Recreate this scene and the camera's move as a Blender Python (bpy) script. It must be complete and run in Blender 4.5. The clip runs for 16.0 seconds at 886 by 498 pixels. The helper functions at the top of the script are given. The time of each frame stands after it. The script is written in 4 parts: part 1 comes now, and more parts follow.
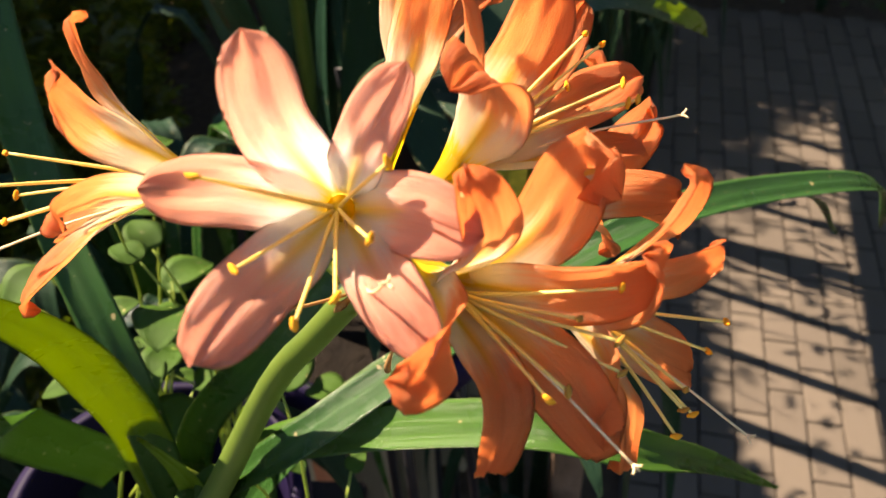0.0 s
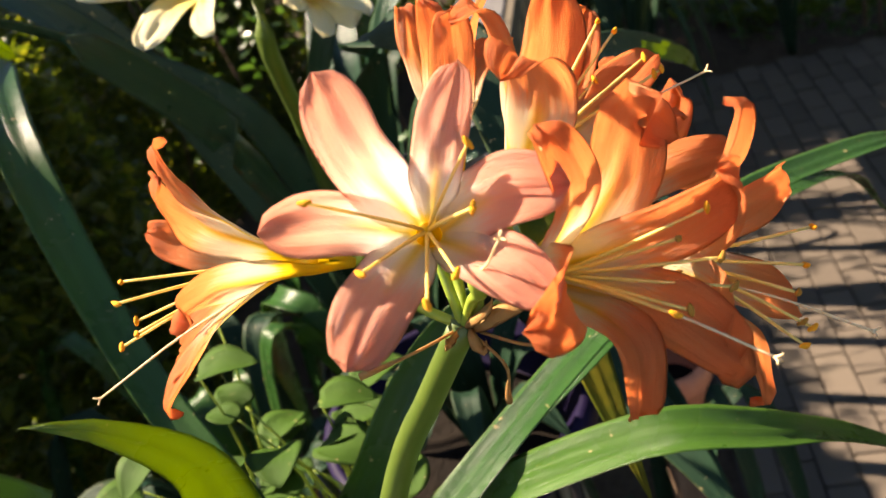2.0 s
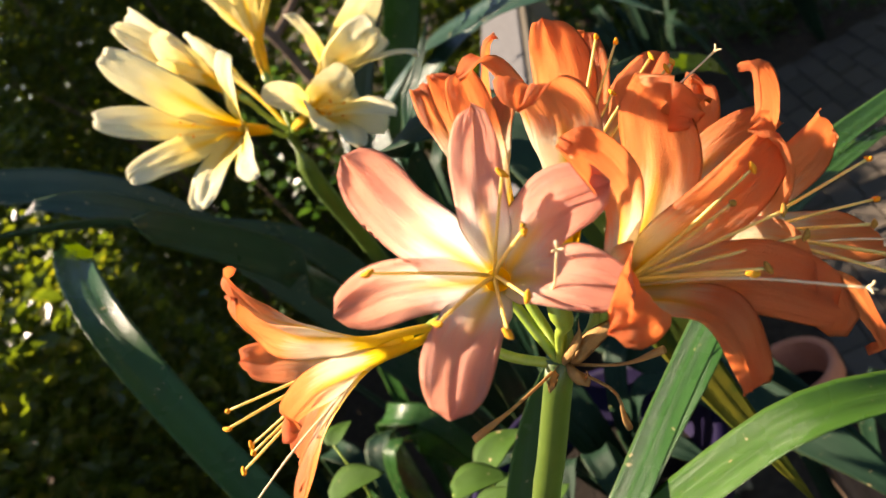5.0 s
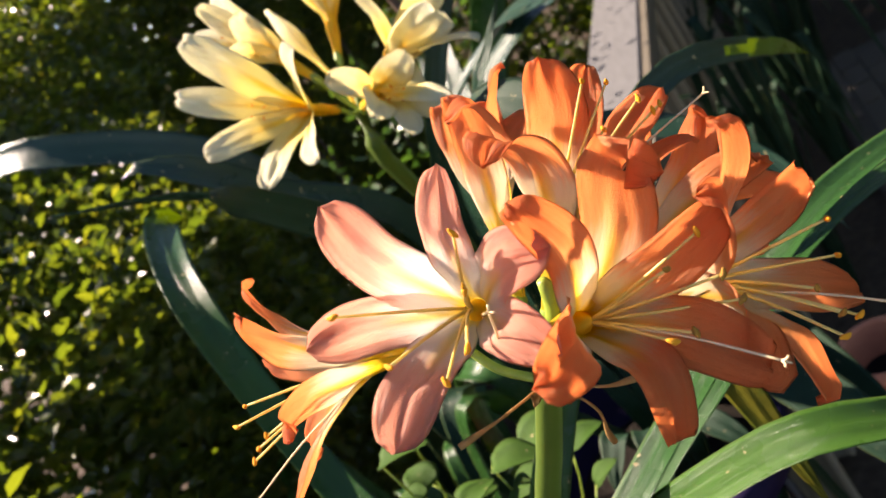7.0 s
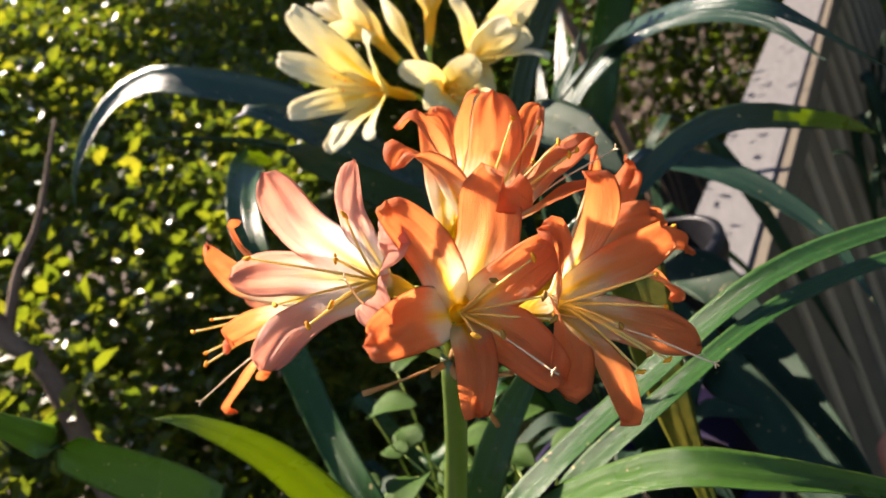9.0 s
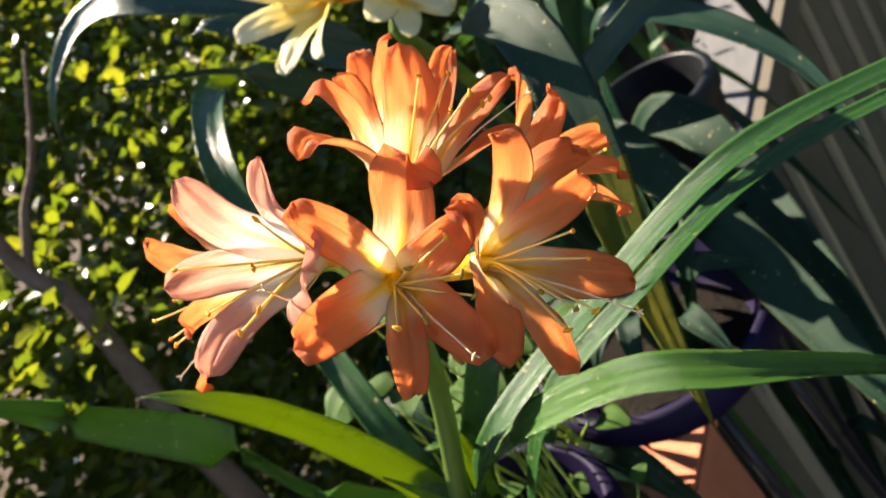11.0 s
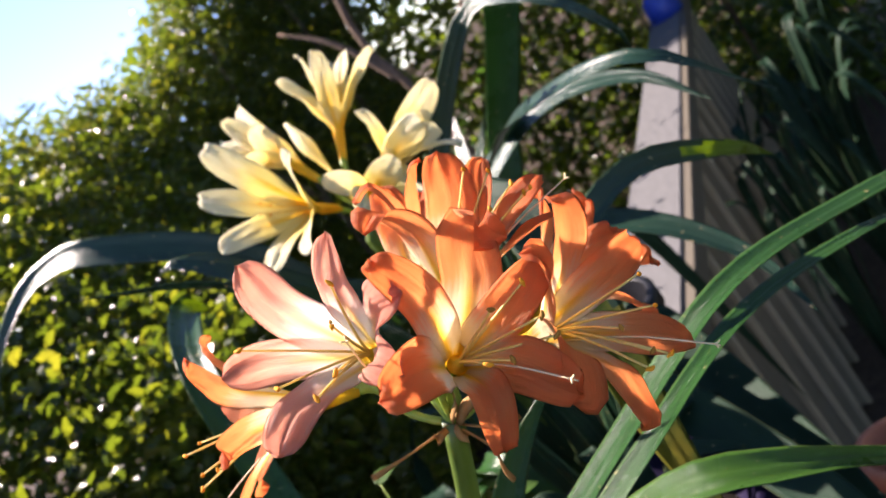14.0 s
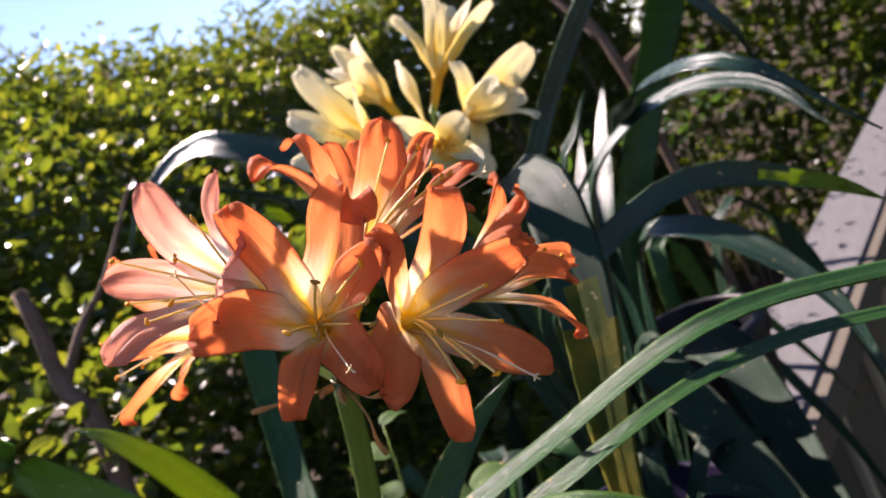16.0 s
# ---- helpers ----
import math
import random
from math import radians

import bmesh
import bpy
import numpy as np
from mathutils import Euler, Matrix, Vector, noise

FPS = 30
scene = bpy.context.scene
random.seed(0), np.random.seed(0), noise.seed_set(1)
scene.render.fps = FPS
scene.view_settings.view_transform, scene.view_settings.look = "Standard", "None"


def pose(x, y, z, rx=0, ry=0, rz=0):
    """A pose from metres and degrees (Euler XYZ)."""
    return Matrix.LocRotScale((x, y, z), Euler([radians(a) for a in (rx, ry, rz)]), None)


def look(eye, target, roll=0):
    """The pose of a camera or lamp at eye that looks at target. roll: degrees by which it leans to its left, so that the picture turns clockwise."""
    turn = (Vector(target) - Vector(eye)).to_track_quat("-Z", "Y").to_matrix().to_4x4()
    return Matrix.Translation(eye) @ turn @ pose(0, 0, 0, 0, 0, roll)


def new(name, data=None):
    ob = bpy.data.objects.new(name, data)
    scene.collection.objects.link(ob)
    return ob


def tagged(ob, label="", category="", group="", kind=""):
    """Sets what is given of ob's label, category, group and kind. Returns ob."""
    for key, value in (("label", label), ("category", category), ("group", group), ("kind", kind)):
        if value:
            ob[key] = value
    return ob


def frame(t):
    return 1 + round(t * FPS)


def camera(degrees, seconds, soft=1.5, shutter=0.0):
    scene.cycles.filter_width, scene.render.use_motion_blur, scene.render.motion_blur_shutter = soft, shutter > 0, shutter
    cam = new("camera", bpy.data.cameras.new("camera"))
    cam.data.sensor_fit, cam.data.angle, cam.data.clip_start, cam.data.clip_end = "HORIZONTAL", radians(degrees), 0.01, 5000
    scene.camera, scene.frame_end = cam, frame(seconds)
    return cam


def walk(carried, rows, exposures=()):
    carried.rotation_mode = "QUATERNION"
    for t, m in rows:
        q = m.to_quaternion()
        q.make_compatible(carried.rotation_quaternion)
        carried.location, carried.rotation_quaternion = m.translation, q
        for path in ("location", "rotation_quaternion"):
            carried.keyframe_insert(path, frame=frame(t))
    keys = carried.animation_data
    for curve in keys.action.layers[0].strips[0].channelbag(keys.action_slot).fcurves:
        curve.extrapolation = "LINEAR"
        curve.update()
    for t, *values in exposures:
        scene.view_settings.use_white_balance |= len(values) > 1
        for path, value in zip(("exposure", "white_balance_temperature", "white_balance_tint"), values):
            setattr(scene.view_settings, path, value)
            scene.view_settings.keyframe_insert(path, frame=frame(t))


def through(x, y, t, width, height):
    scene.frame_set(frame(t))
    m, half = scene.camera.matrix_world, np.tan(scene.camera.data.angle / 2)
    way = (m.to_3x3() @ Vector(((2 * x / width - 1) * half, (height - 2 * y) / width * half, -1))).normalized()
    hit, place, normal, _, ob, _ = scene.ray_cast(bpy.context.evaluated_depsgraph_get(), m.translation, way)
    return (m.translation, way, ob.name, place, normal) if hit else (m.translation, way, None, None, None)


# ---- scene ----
cam = camera(55.31, 16.0)
PATH = [
    (0, (0.02876, 0.02515, 0.92573), (-0.0808, 1.5070, -0.4129), -2.22),
    (0.5, (0.03483, 0.01102, 0.91273), (-0.1923, 1.6289, -0.2409), -8.09),
    (1, (0.02453, 0.00584, 0.90374), (-0.1918, 1.6738, -0.1784), -12.63),
    (1.5, (0.02205, -0.00347, 0.90297), (-0.1741, 1.6858, -0.1496), -18.16),
    (2, (0.01046, -0.01182, 0.90633), (-0.1499, 1.6820, -0.1450), -19.44),
    (2.5, (0.00206, -0.01348, 0.90301), (-0.1225, 1.7084, -0.1067), -23.20),
    (3, (-0.01053, -0.00833, 0.89608), (-0.1345, 1.7088, -0.1218), -33.03),
    (3.5, (-0.00836, -0.00944, 0.89885), (-0.1251, 1.7272, -0.0863), -39.61),
    (4, (-0.00585, -0.00987, 0.90247), (-0.1072, 1.7639, -0.0160), -39.80),
    (4.5, (0.00144, -0.02258, 0.89628), (-0.1559, 1.7902, 0.0662), -38.15),
    (4.7, (0.00416, -0.02347, 0.89592), (-0.1822, 1.7987, 0.0929), -37.30),
    (6.8, (0.06030, -0.03040, 0.90230), (-0.4830, 1.7480, 0.1340), -39.40),
    (7, (0.06364, -0.03358, 0.90337), (-0.4742, 1.7417, 0.1557), -38.49),
    (7.5, (0.08765, -0.05397, 0.89801), (-0.4642, 1.7351, 0.1968), -36.04),
    (8, (0.11409, -0.06649, 0.89769), (-0.5105, 1.7353, 0.2947), -34.14),
    (8.5, (0.13156, -0.07135, 0.88828), (-0.6161, 1.6915, 0.3109), -31.82),
    (9, (0.14979, -0.07592, 0.88310), (-0.6660, 1.6459, 0.2751), -28.19),
    (9.5, (0.17156, -0.05159, 0.89972), (-0.7347, 1.5564, 0.1297), -27.19),
    (9.7, (0.17573, -0.04161, 0.89896), (-0.7604, 1.5206, 0.0725), -26.76),
    (11.8, (0.20196, -0.04299, 0.90474), (-0.7995, 1.4765, 0.0752), -45.33),
    (12, (0.20108, -0.04340, 0.90575), (-0.7866, 1.5020, 0.1081), -44.37),
    (12.5, (0.17938, -0.06023, 0.89513), (-0.7445, 1.5720, 0.2006), -40.32),
    (13, (0.15930, -0.07438, 0.88481), (-0.6504, 1.6605, 0.3063), -38.20),
    (13.5, (0.13043, -0.08306, 0.88552), (-0.4734, 1.7472, 0.3511), -39.73),
    (14, (0.12052, -0.09500, 0.87273), (-0.4059, 1.7786, 0.4119), -38.08),
    (14.5, (0.14117, -0.08430, 0.84644), (-0.4031, 1.8100, 0.5067), -30.18),
    (15, (0.17997, -0.07383, 0.82762), (-0.5519, 1.7700, 0.5736), -26.56),
    (15.5, (0.21256, -0.08701, 0.82454), (-0.6335, 1.6956, 0.4984), -27.84),
    (16, (0.21989, -0.06323, 0.81980), (-0.7312, 1.6666, 0.4987), -26.94),
]
walk(cam, [(t, look(eye, target, roll)) for t, eye, target, roll in PATH], [
    (0, 2.74, 8700, 18), (4.7, 2.66, 8500, 18), (8, 2.60, 7700, 22), (12, 2.80, 7700, 10), (14, 2.62, 7000, 24), (14.8, 2.44, 6900, 31), (16, 2.36, 6900, 31)])
cam.data.dof.use_dof = True
cam.data.dof.focus_distance = 0.275
cam.data.dof.aperture_fstop = 18.0

# ---- light: clear sky, sun from the left at about forty degrees ----
SUN = Vector((-0.670, 0.330, 0.665)).normalized()
world = bpy.data.worlds.new("sky")
scene.world = world
world.use_nodes = True
wn = world.node_tree.nodes
wn.clear()
sky = wn.new("ShaderNodeTexSky")
sky.sky_type = "NISHITA"
sky.sun_disc = False
sky.air_density, sky.dust_density, sky.ozone_density = 0.60, 0.0, 3.0
sky.sun_elevation = math.asin(SUN.z)
sky.sun_rotation = math.atan2(SUN.x, SUN.y)
bg = wn.new("ShaderNodeBackground")
bg.inputs["Strength"].default_value = 0.062
wout = wn.new("ShaderNodeOutputWorld")
world.node_tree.links.new(sky.outputs[0], bg.inputs[0])
world.node_tree.links.new(bg.outputs[0], wout.inputs[0])
sun = new("sun", bpy.data.lights.new("sun", "SUN"))
sun.data.energy, sun.data.angle, sun.data.color = 3.3, radians(0.5), (1.0, 0.95, 0.87)
sun.matrix_world = look(SUN * 20, (0, 0, 0))

FLOOR = -1.42


# ---- materials ----
class Mat:
    """A small wrapper to build node materials."""

    def __init__(self, name):
        self.m = bpy.data.materials.new(name)
        self.m.use_nodes = True
        self.t = self.m.node_tree
        self.t.nodes.clear()
        self.out = self.n("OutputMaterial")

    def n(self, kind, **values):
        node = self.t.nodes.new("ShaderNode" + kind)
        for key, value in values.items():
            node.inputs[key.replace("_", " ")].default_value = value
        return node

    def link(self, a, b):
        self.t.links.new(a, b)

    def noise(self, vec, scale, detail=4.0, rough=0.55):
        node = self.n("TexNoise", Scale=scale, Detail=detail, Roughness=rough)
        if vec is not None:
            self.link(vec, node.inputs["Vector"])
        return node.outputs["Fac"]

    def ramp(self, fac, stops):
        node = self.n("ValToRGB")
        el = node.color_ramp.elements
        el[0].position, el[0].color = stops[0][0], (*stops[0][1], 1)
        el[1].position, el[1].color = stops[-1][0], (*stops[-1][1], 1)
        for p, c in stops[1:-1]:
            e = el.new(p)
            e.color = (*c, 1)
        self.link(fac, node.inputs[0])
        return node.outputs[0]

    def math(self, op, a, b=0.0, c=0.0):
        node = self.n("Math")
        node.operation = op
        for i, v in enumerate((a, b, c)):
            if isinstance(v, (int, float)):
                node.inputs[i].default_value = v
            else:
                self.link(v, node.inputs[i])
        return node.outputs[0]

    def mix(self, fac, a, b, mode="MIX"):
        node = self.t.nodes.new("ShaderNodeMix")
        node.data_type, node.blend_type = "RGBA", mode
        for i, v in ((0, fac), (6, a), (7, b)):
            if isinstance(v, (int, float)):
                node.inputs[i].default_value = v
            elif isinstance(v, tuple):
                node.inputs[i].default_value = (*v, 1)
            else:
                self.link(v, node.inputs[i])
        return node.outputs[2]

    def scaled(self, vec, sx, sy, sz):
        node = self.n("Mapping")
        node.inputs["Scale"].default_value = (sx, sy, sz)
        self.link(vec, node.inputs["Vector"])
        return node.outputs[0]

    def uv(self):
        return self.n("TexCoord").outputs["UV"]

    def obj(self):
        return self.n("NewGeometry").outputs["Position"]

    def bump(self, height, strength, distance):
        node = self.n("Bump", Strength=strength, Distance=distance)
        self.link(height, node.inputs["Height"])
        return node.outputs[0]

    def finish(self, color, rough, normal=None, through_color=None, through=0.0, coat=0.0, spec=0.5, metal=0.0):
        p = self.n("BsdfPrincipled")
        for key, v in (("Base Color", color), ("Roughness", rough)):
            if isinstance(v, (int, float)):
                p.inputs[key].default_value = v
            elif isinstance(v, tuple):
                p.inputs[key].default_value = (*v, 1)
            else:
                self.link(v, p.inputs[key])
        p.inputs["Specular IOR Level"].default_value = spec
        p.inputs["Coat Weight"].default_value = coat
        p.inputs["Coat Roughness"].default_value = 0.18
        p.inputs["Metallic"].default_value = metal
        if normal is not None:
            self.link(normal, p.inputs["Normal"])
        if through > 0:
            tr = self.n("BsdfTranslucent")
            if isinstance(through_color, tuple):
                tr.inputs[0].default_value = (*through_color, 1)
            else:
                self.link(through_color, tr.inputs[0])
            if normal is not None:
                self.link(normal, tr.inputs["Normal"])
            ms = self.n("MixShader")
            ms.inputs[0].default_value = through
            self.link(p.outputs[0], ms.inputs[1])
            self.link(tr.outputs[0], ms.inputs[2])
            self.link(ms.outputs[0], self.out.inputs[0])
        else:
            self.link(p.outputs[0], self.out.inputs[0])
        return self.m


def tepal_material(name, edge, mid, pale, base, back, through=0.42, zones=(0.32, 0.42, 0.62, 0.77, 0.95)):
    """A petal: coloured tip, pale lower half, yellow throat and midrib, fine lengthwise veins."""
    k = Mat(name)
    uv = k.uv()
    sep = k.n("SeparateXYZ")
    k.link(uv, sep.inputs[0])
    u, v = sep.outputs[0], sep.outputs[1]
    side = k.math("ABSOLUTE", k.math("MULTIPLY_ADD", u, 2.0, -1.0))
    wob = k.noise(k.scaled(uv, 9, 1.6, 1), 2.0, 3.0)
    fine = k.noise(k.scaled(uv, 46, 1.3, 1), 2.2, 4.0, 0.7)
    patch = k.noise(k.obj(), 90.0, 3.0)
    pos = k.math("ADD", v, k.math("MULTIPLY", k.math("SUBTRACT", wob, 0.5), 0.22))
    pos = k.math("ADD", pos, k.math("MULTIPLY", k.math("SUBTRACT", patch, 0.5), 0.08))
    z0, z1, z2, z3, z4 = zones
    flank = k.ramp(pos, [(0.0, base), (z0, base), (z1, pale), (z2, pale), (z3, mid), (z4, edge), (1.0, edge)])
    rib = k.ramp(pos, [(0.0, base), (0.5 * (z1 + z2), base), (z2 + 0.04, tuple(0.5 * (a + b) for a, b in zip(base, mid))), (z3, mid), (z4, edge), (1.0, edge)])
    nearrib = k.ramp(side, [(0.0, (1, 1, 1)), (0.10, (0.8, 0.8, 0.8)), (0.34, (0, 0, 0)), (1.0, (0, 0, 0))])
    col = k.mix(nearrib, flank, rib)
    rim = k.ramp(side, [(0.0, (0, 0, 0)), (0.80, (0, 0, 0)), (1.0, (0.55, 0.55, 0.55))])
    rim = k.math("MULTIPLY", rim, k.ramp(v, [(0.0, (0, 0, 0)), (0.5, (0, 0, 0)), (0.75, (1, 1, 1)), (1.0, (1, 1, 1))]))
    col = k.mix(rim, col, edge)
    dark = k.math("MULTIPLY_ADD", fine, 0.18, 0.90)
    col = k.mix(1.0, col, k.ramp(dark, [(0.0, (0, 0, 0)), (1.0, (1, 1, 1))]), "MULTIPLY")
    cell = k.noise(k.obj(), 1500.0, 3.0, 0.65)
    crease = k.noise(k.scaled(uv, 14, 2.2, 1), 2.0, 5.0, 0.70)
    tipward = k.ramp(v, [(0.0, (0.25, 0.25, 0.25)), (0.55, (0.4, 0.4, 0.4)), (0.85, (1, 1, 1)), (1.0, (1, 1, 1))])
    hgt = k.math("ADD", k.math("MULTIPLY", fine, 0.35), k.math("MULTIPLY", k.math("MULTIPLY", cell, 0.60), tipward))
    hgt = k.math("ADD", hgt, k.math("MULTIPLY", k.math("MULTIPLY", crease, 0.9), tipward))
    nrm = k.bump(hgt, 0.9, 0.0015)
    lighter = k.n("Gamma", Gamma=0.58)
    k.link(col, lighter.inputs[0])
    thr = k.mix(1.0, lighter.outputs[0], back, "MULTIPLY")
    return k.finish(col, 0.46, nrm, thr, through, spec=0.35)


ORANGE = tepal_material("orange_petal", (0.97, 0.295, 0.108), (0.97, 0.40, 0.165), (0.90, 0.79, 0.60), (0.92, 0.67, 0.050), (1.0, 0.985, 0.95), 0.73, (0.35, 0.41, 0.57, 0.70, 0.89))
SALMON = tepal_material("salmon_petal", (0.97, 0.445, 0.315), (0.97, 0.56, 0.43), (0.88, 0.84, 0.78), (0.90, 0.72, 0.18), (1.0, 0.985, 0.97), 0.73, (0.33, 0.39, 0.58, 0.73, 0.92))
CREAM = tepal_material("cream_petal", (0.96, 0.91, 0.66), (0.96, 0.89, 0.58), (0.96, 0.82, 0.32), (0.95, 0.64, 0.04), (1.0, 0.97, 0.88), 0.58)


def leaf_material(name, dark, light, through_col, through=0.25, gloss=0.25, blotch=None, spec=0.32):
    """A strap leaf: parallel veins, a paler midrib, mottling and a waxy gloss."""
    k = Mat(name)
    uv = k.uv()
    sep = k.n("SeparateXYZ")
    k.link(uv, sep.inputs[0])
    side = k.math("ABSOLUTE", k.math("MULTIPLY_ADD", sep.outputs[0], 2.0, -1.0))
    fine = k.noise(k.scaled(uv, 44, 0.5, 1), 2.0, 3.0, 0.7)
    big = k.noise(k.obj(), 22.0, 4.0)
    col = k.ramp(k.math("ADD", k.math("MULTIPLY", fine, 0.55), k.math("MULTIPLY", big, 0.5)), [(0.25, dark), (0.8, light)])
    if blotch:
        spot = k.noise(k.obj(), 34.0, 5.0, 0.6)
        col = k.mix(k.ramp(spot, [(0.46, (0, 0, 0)), (0.60, (1, 1, 1))]), col, blotch)
    scar = k.noise(k.obj(), 170.0, 2.0, 0.5)
    col = k.mix(k.ramp(scar, [(0.70, (0, 0, 0)), (0.76, (0.75, 0.75, 0.75))]), col, (0.42, 0.33, 0.16))
    edge = k.ramp(side, [(0.0, (0, 0, 0)), (0.94, (0, 0, 0)), (1.0, (0.25, 0.25, 0.25))])
    col = k.mix(edge, col, (0.16, 0.18, 0.05))
    nrm = k.bump(k.math("ADD", k.math("MULTIPLY", fine, 1.0), k.math("MULTIPLY", big, 0.4)), 0.55, 0.0008)
    rough = k.math("MULTIPLY_ADD", big, 0.18, gloss - 0.06)
    return k.finish(col, rough, nrm, through_col, through, coat=0.0, spec=spec)


LEAF = leaf_material("strap_leaf", (0.010, 0.042, 0.010), (0.026, 0.084, 0.018), (0.12, 0.25, 0.03), 0.16, 0.25, None, 0.24)
LEAF_BRIGHT = leaf_material("bright_leaf", (0.0553, 0.1232, 0.0119), (0.1062, 0.1913, 0.0187), (0.48, 0.60, 0.05), 0.32)
LEAF_MID = leaf_material("mid_green_leaf", (0.022, 0.072, 0.010), (0.050, 0.128, 0.018), (0.20, 0.36, 0.03), 0.20, 0.25, None, 0.26)
LEAF_DARK = leaf_material("dark_leaf", (0.006, 0.025, 0.015), (0.017, 0.052, 0.030), (0.06, 0.15, 0.03), 0.10, 0.27, None, 0.36)
# strap leaf with less gloss and the shade of low places in its colour
LEAF_SHADE = leaf_material("shaded_strap_leaf", (0.005, 0.019, 0.010), (0.013, 0.038, 0.020), (0.06, 0.15, 0.03), 0.10, 0.48, None, 0.12)
# tip colour: yellowing plus the yellow-green of light shining through, painted in
LEAF_SICK_BACKLIT = leaf_material("yellowing_backlit_leaf", (0.0205, 0.0387, 0.0027), (0.0455, 0.0637, 0.0041), (0.40, 0.38, 0.02), 0.18, 0.55, (0.11, 0.095, 0.008), 0.10)


def plain_material(name, a, b, scale, rough, bump=0.3, dist=0.0006, through=0.0, tcol=(1, 1, 1), stretch=(1, 1, 1), coat=0.0, metal=0.0, spec=0.5):
    """A two-tone surface with grain at two scales."""
    k = Mat(name)
    pos = k.scaled(k.obj(), *stretch)
    n1 = k.noise(pos, scale, 5.0, 0.6)
    n2 = k.noise(pos, scale * 7.3, 3.0, 0.6)
    f = k.math("ADD", k.math("MULTIPLY", n1, 0.65), k.math("MULTIPLY", n2, 0.35))
    col = k.ramp(f, [(0.30, a), (0.70, b)])
    r = k.math("MULTIPLY_ADD", n2, 0.2, rough - 0.1)
    return k.finish(col, r, k.bump(f, bump, dist), tcol, through, coat=coat, metal=metal, spec=spec)


STEM = plain_material("stem_green", (0.0480, 0.0864, 0.0141), (0.0864, 0.1312, 0.0224), 60, 0.42, 0.15, 0.0006, 0.12, (0.4, 0.55, 0.08))
PEDICEL = plain_material("pedicel_green", (0.14, 0.25, 0.03), (0.30, 0.36, 0.05), 120, 0.45, 0.15, 0.0004, 0.15, (0.5, 0.55, 0.08))
TUBE = plain_material("flower_tube", (0.86, 0.64, 0.07), (0.92, 0.72, 0.11), 150, 0.45, 0.15, 0.0003, 0.5, (0.98, 0.80, 0.14))
FILAMENT = plain_material("filament_cream", (0.80, 0.58, 0.13), (0.86, 0.70, 0.25), 300, 0.5, 0.1, 0.0002, 0.3, (0.9, 0.75, 0.3))
STYLE = plain_material("style_cream", (0.72, 0.50, 0.24), (0.82, 0.66, 0.42), 300, 0.5, 0.1, 0.0002, 0.2, (0.9, 0.8, 0.5))
POLLEN = plain_material("pollen_yellow", (0.70, 0.24, 0.006), (0.85, 0.36, 0.010), 2400, 0.9, 0.8, 0.0004)
SPENT = plain_material("spent_anther", (0.22, 0.09, 0.012), (0.46, 0.22, 0.02), 2000, 0.9, 0.8, 0.0004)
DRY = plain_material("dried_bract", (0.28, 0.13, 0.032), (0.46, 0.26, 0.085), 160, 0.8, 0.8, 0.0015, 0.3, (0.6, 0.35, 0.12))
BARK = plain_material("bark", (0.07, 0.042, 0.026), (0.17, 0.11, 0.075), 40, 0.9, 0.9, 0.004, stretch=(1, 1, 0.3), spec=0.22)
# near-black soil colour: the shade under the leaves is painted into it
SHADED_POT_SOIL = plain_material("shaded_potting_soil", (0.0040, 0.0030, 0.0025), (0.0150, 0.0110, 0.0080), 60, 0.95, 1.0, 0.012, spec=0.12)
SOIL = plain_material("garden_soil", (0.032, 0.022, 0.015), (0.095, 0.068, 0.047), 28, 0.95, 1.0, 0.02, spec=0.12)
CAPWOOD = plain_material("weathered_cap", (0.0620, 0.0613, 0.0635), (0.1047, 0.1031, 0.1054), 9, 0.8, 0.35, 0.0015, stretch=(6, 1, 6))
BEIGE = plain_material("beige_paint", (0.2856, 0.2380, 0.1586), (0.3649, 0.3053, 0.2102), 14, 0.6, 0.25, 0.0008, stretch=(3, 3, 1))
# the fence beige at about half strength: shade on slat sides as colour
SHADED_BEIGE = plain_material("shaded_beige_paint", (0.1503, 0.1282, 0.0840), (0.2077, 0.1768, 0.1193), 14, 0.65, 0.25, 0.0008, stretch=(3, 3, 1))
STRIP = plain_material("faded_edge_strip", (0.0682, 0.0558, 0.0384), (0.0930, 0.0769, 0.0546), 14, 0.65, 0.25, 0.0008, stretch=(3, 3, 1))
PURPLE = plain_material("purple_plastic", (0.005, 0.003, 0.016), (0.010, 0.006, 0.030), 18, 0.60, 0.12, 0.0006, spec=0.10)
BLACKPOT = plain_material("black_plastic", (0.006, 0.006, 0.008), (0.013, 0.014, 0.018), 24, 0.42, 0.12, 0.0006, spec=0.22)
TERRA = plain_material("terracotta", (0.40, 0.115, 0.055), (0.52, 0.18, 0.09), 20, 0.85, 0.4, 0.0012)
BLUE = plain_material("blue_plastic", (0.010, 0.035, 0.30), (0.02, 0.07, 0.42), 30, 0.4, 0.1, 0.0006)
MORTAR = plain_material("mortar", (0.060, 0.048, 0.038), (0.095, 0.076, 0.060), 60, 0.95, 0.7, 0.002)


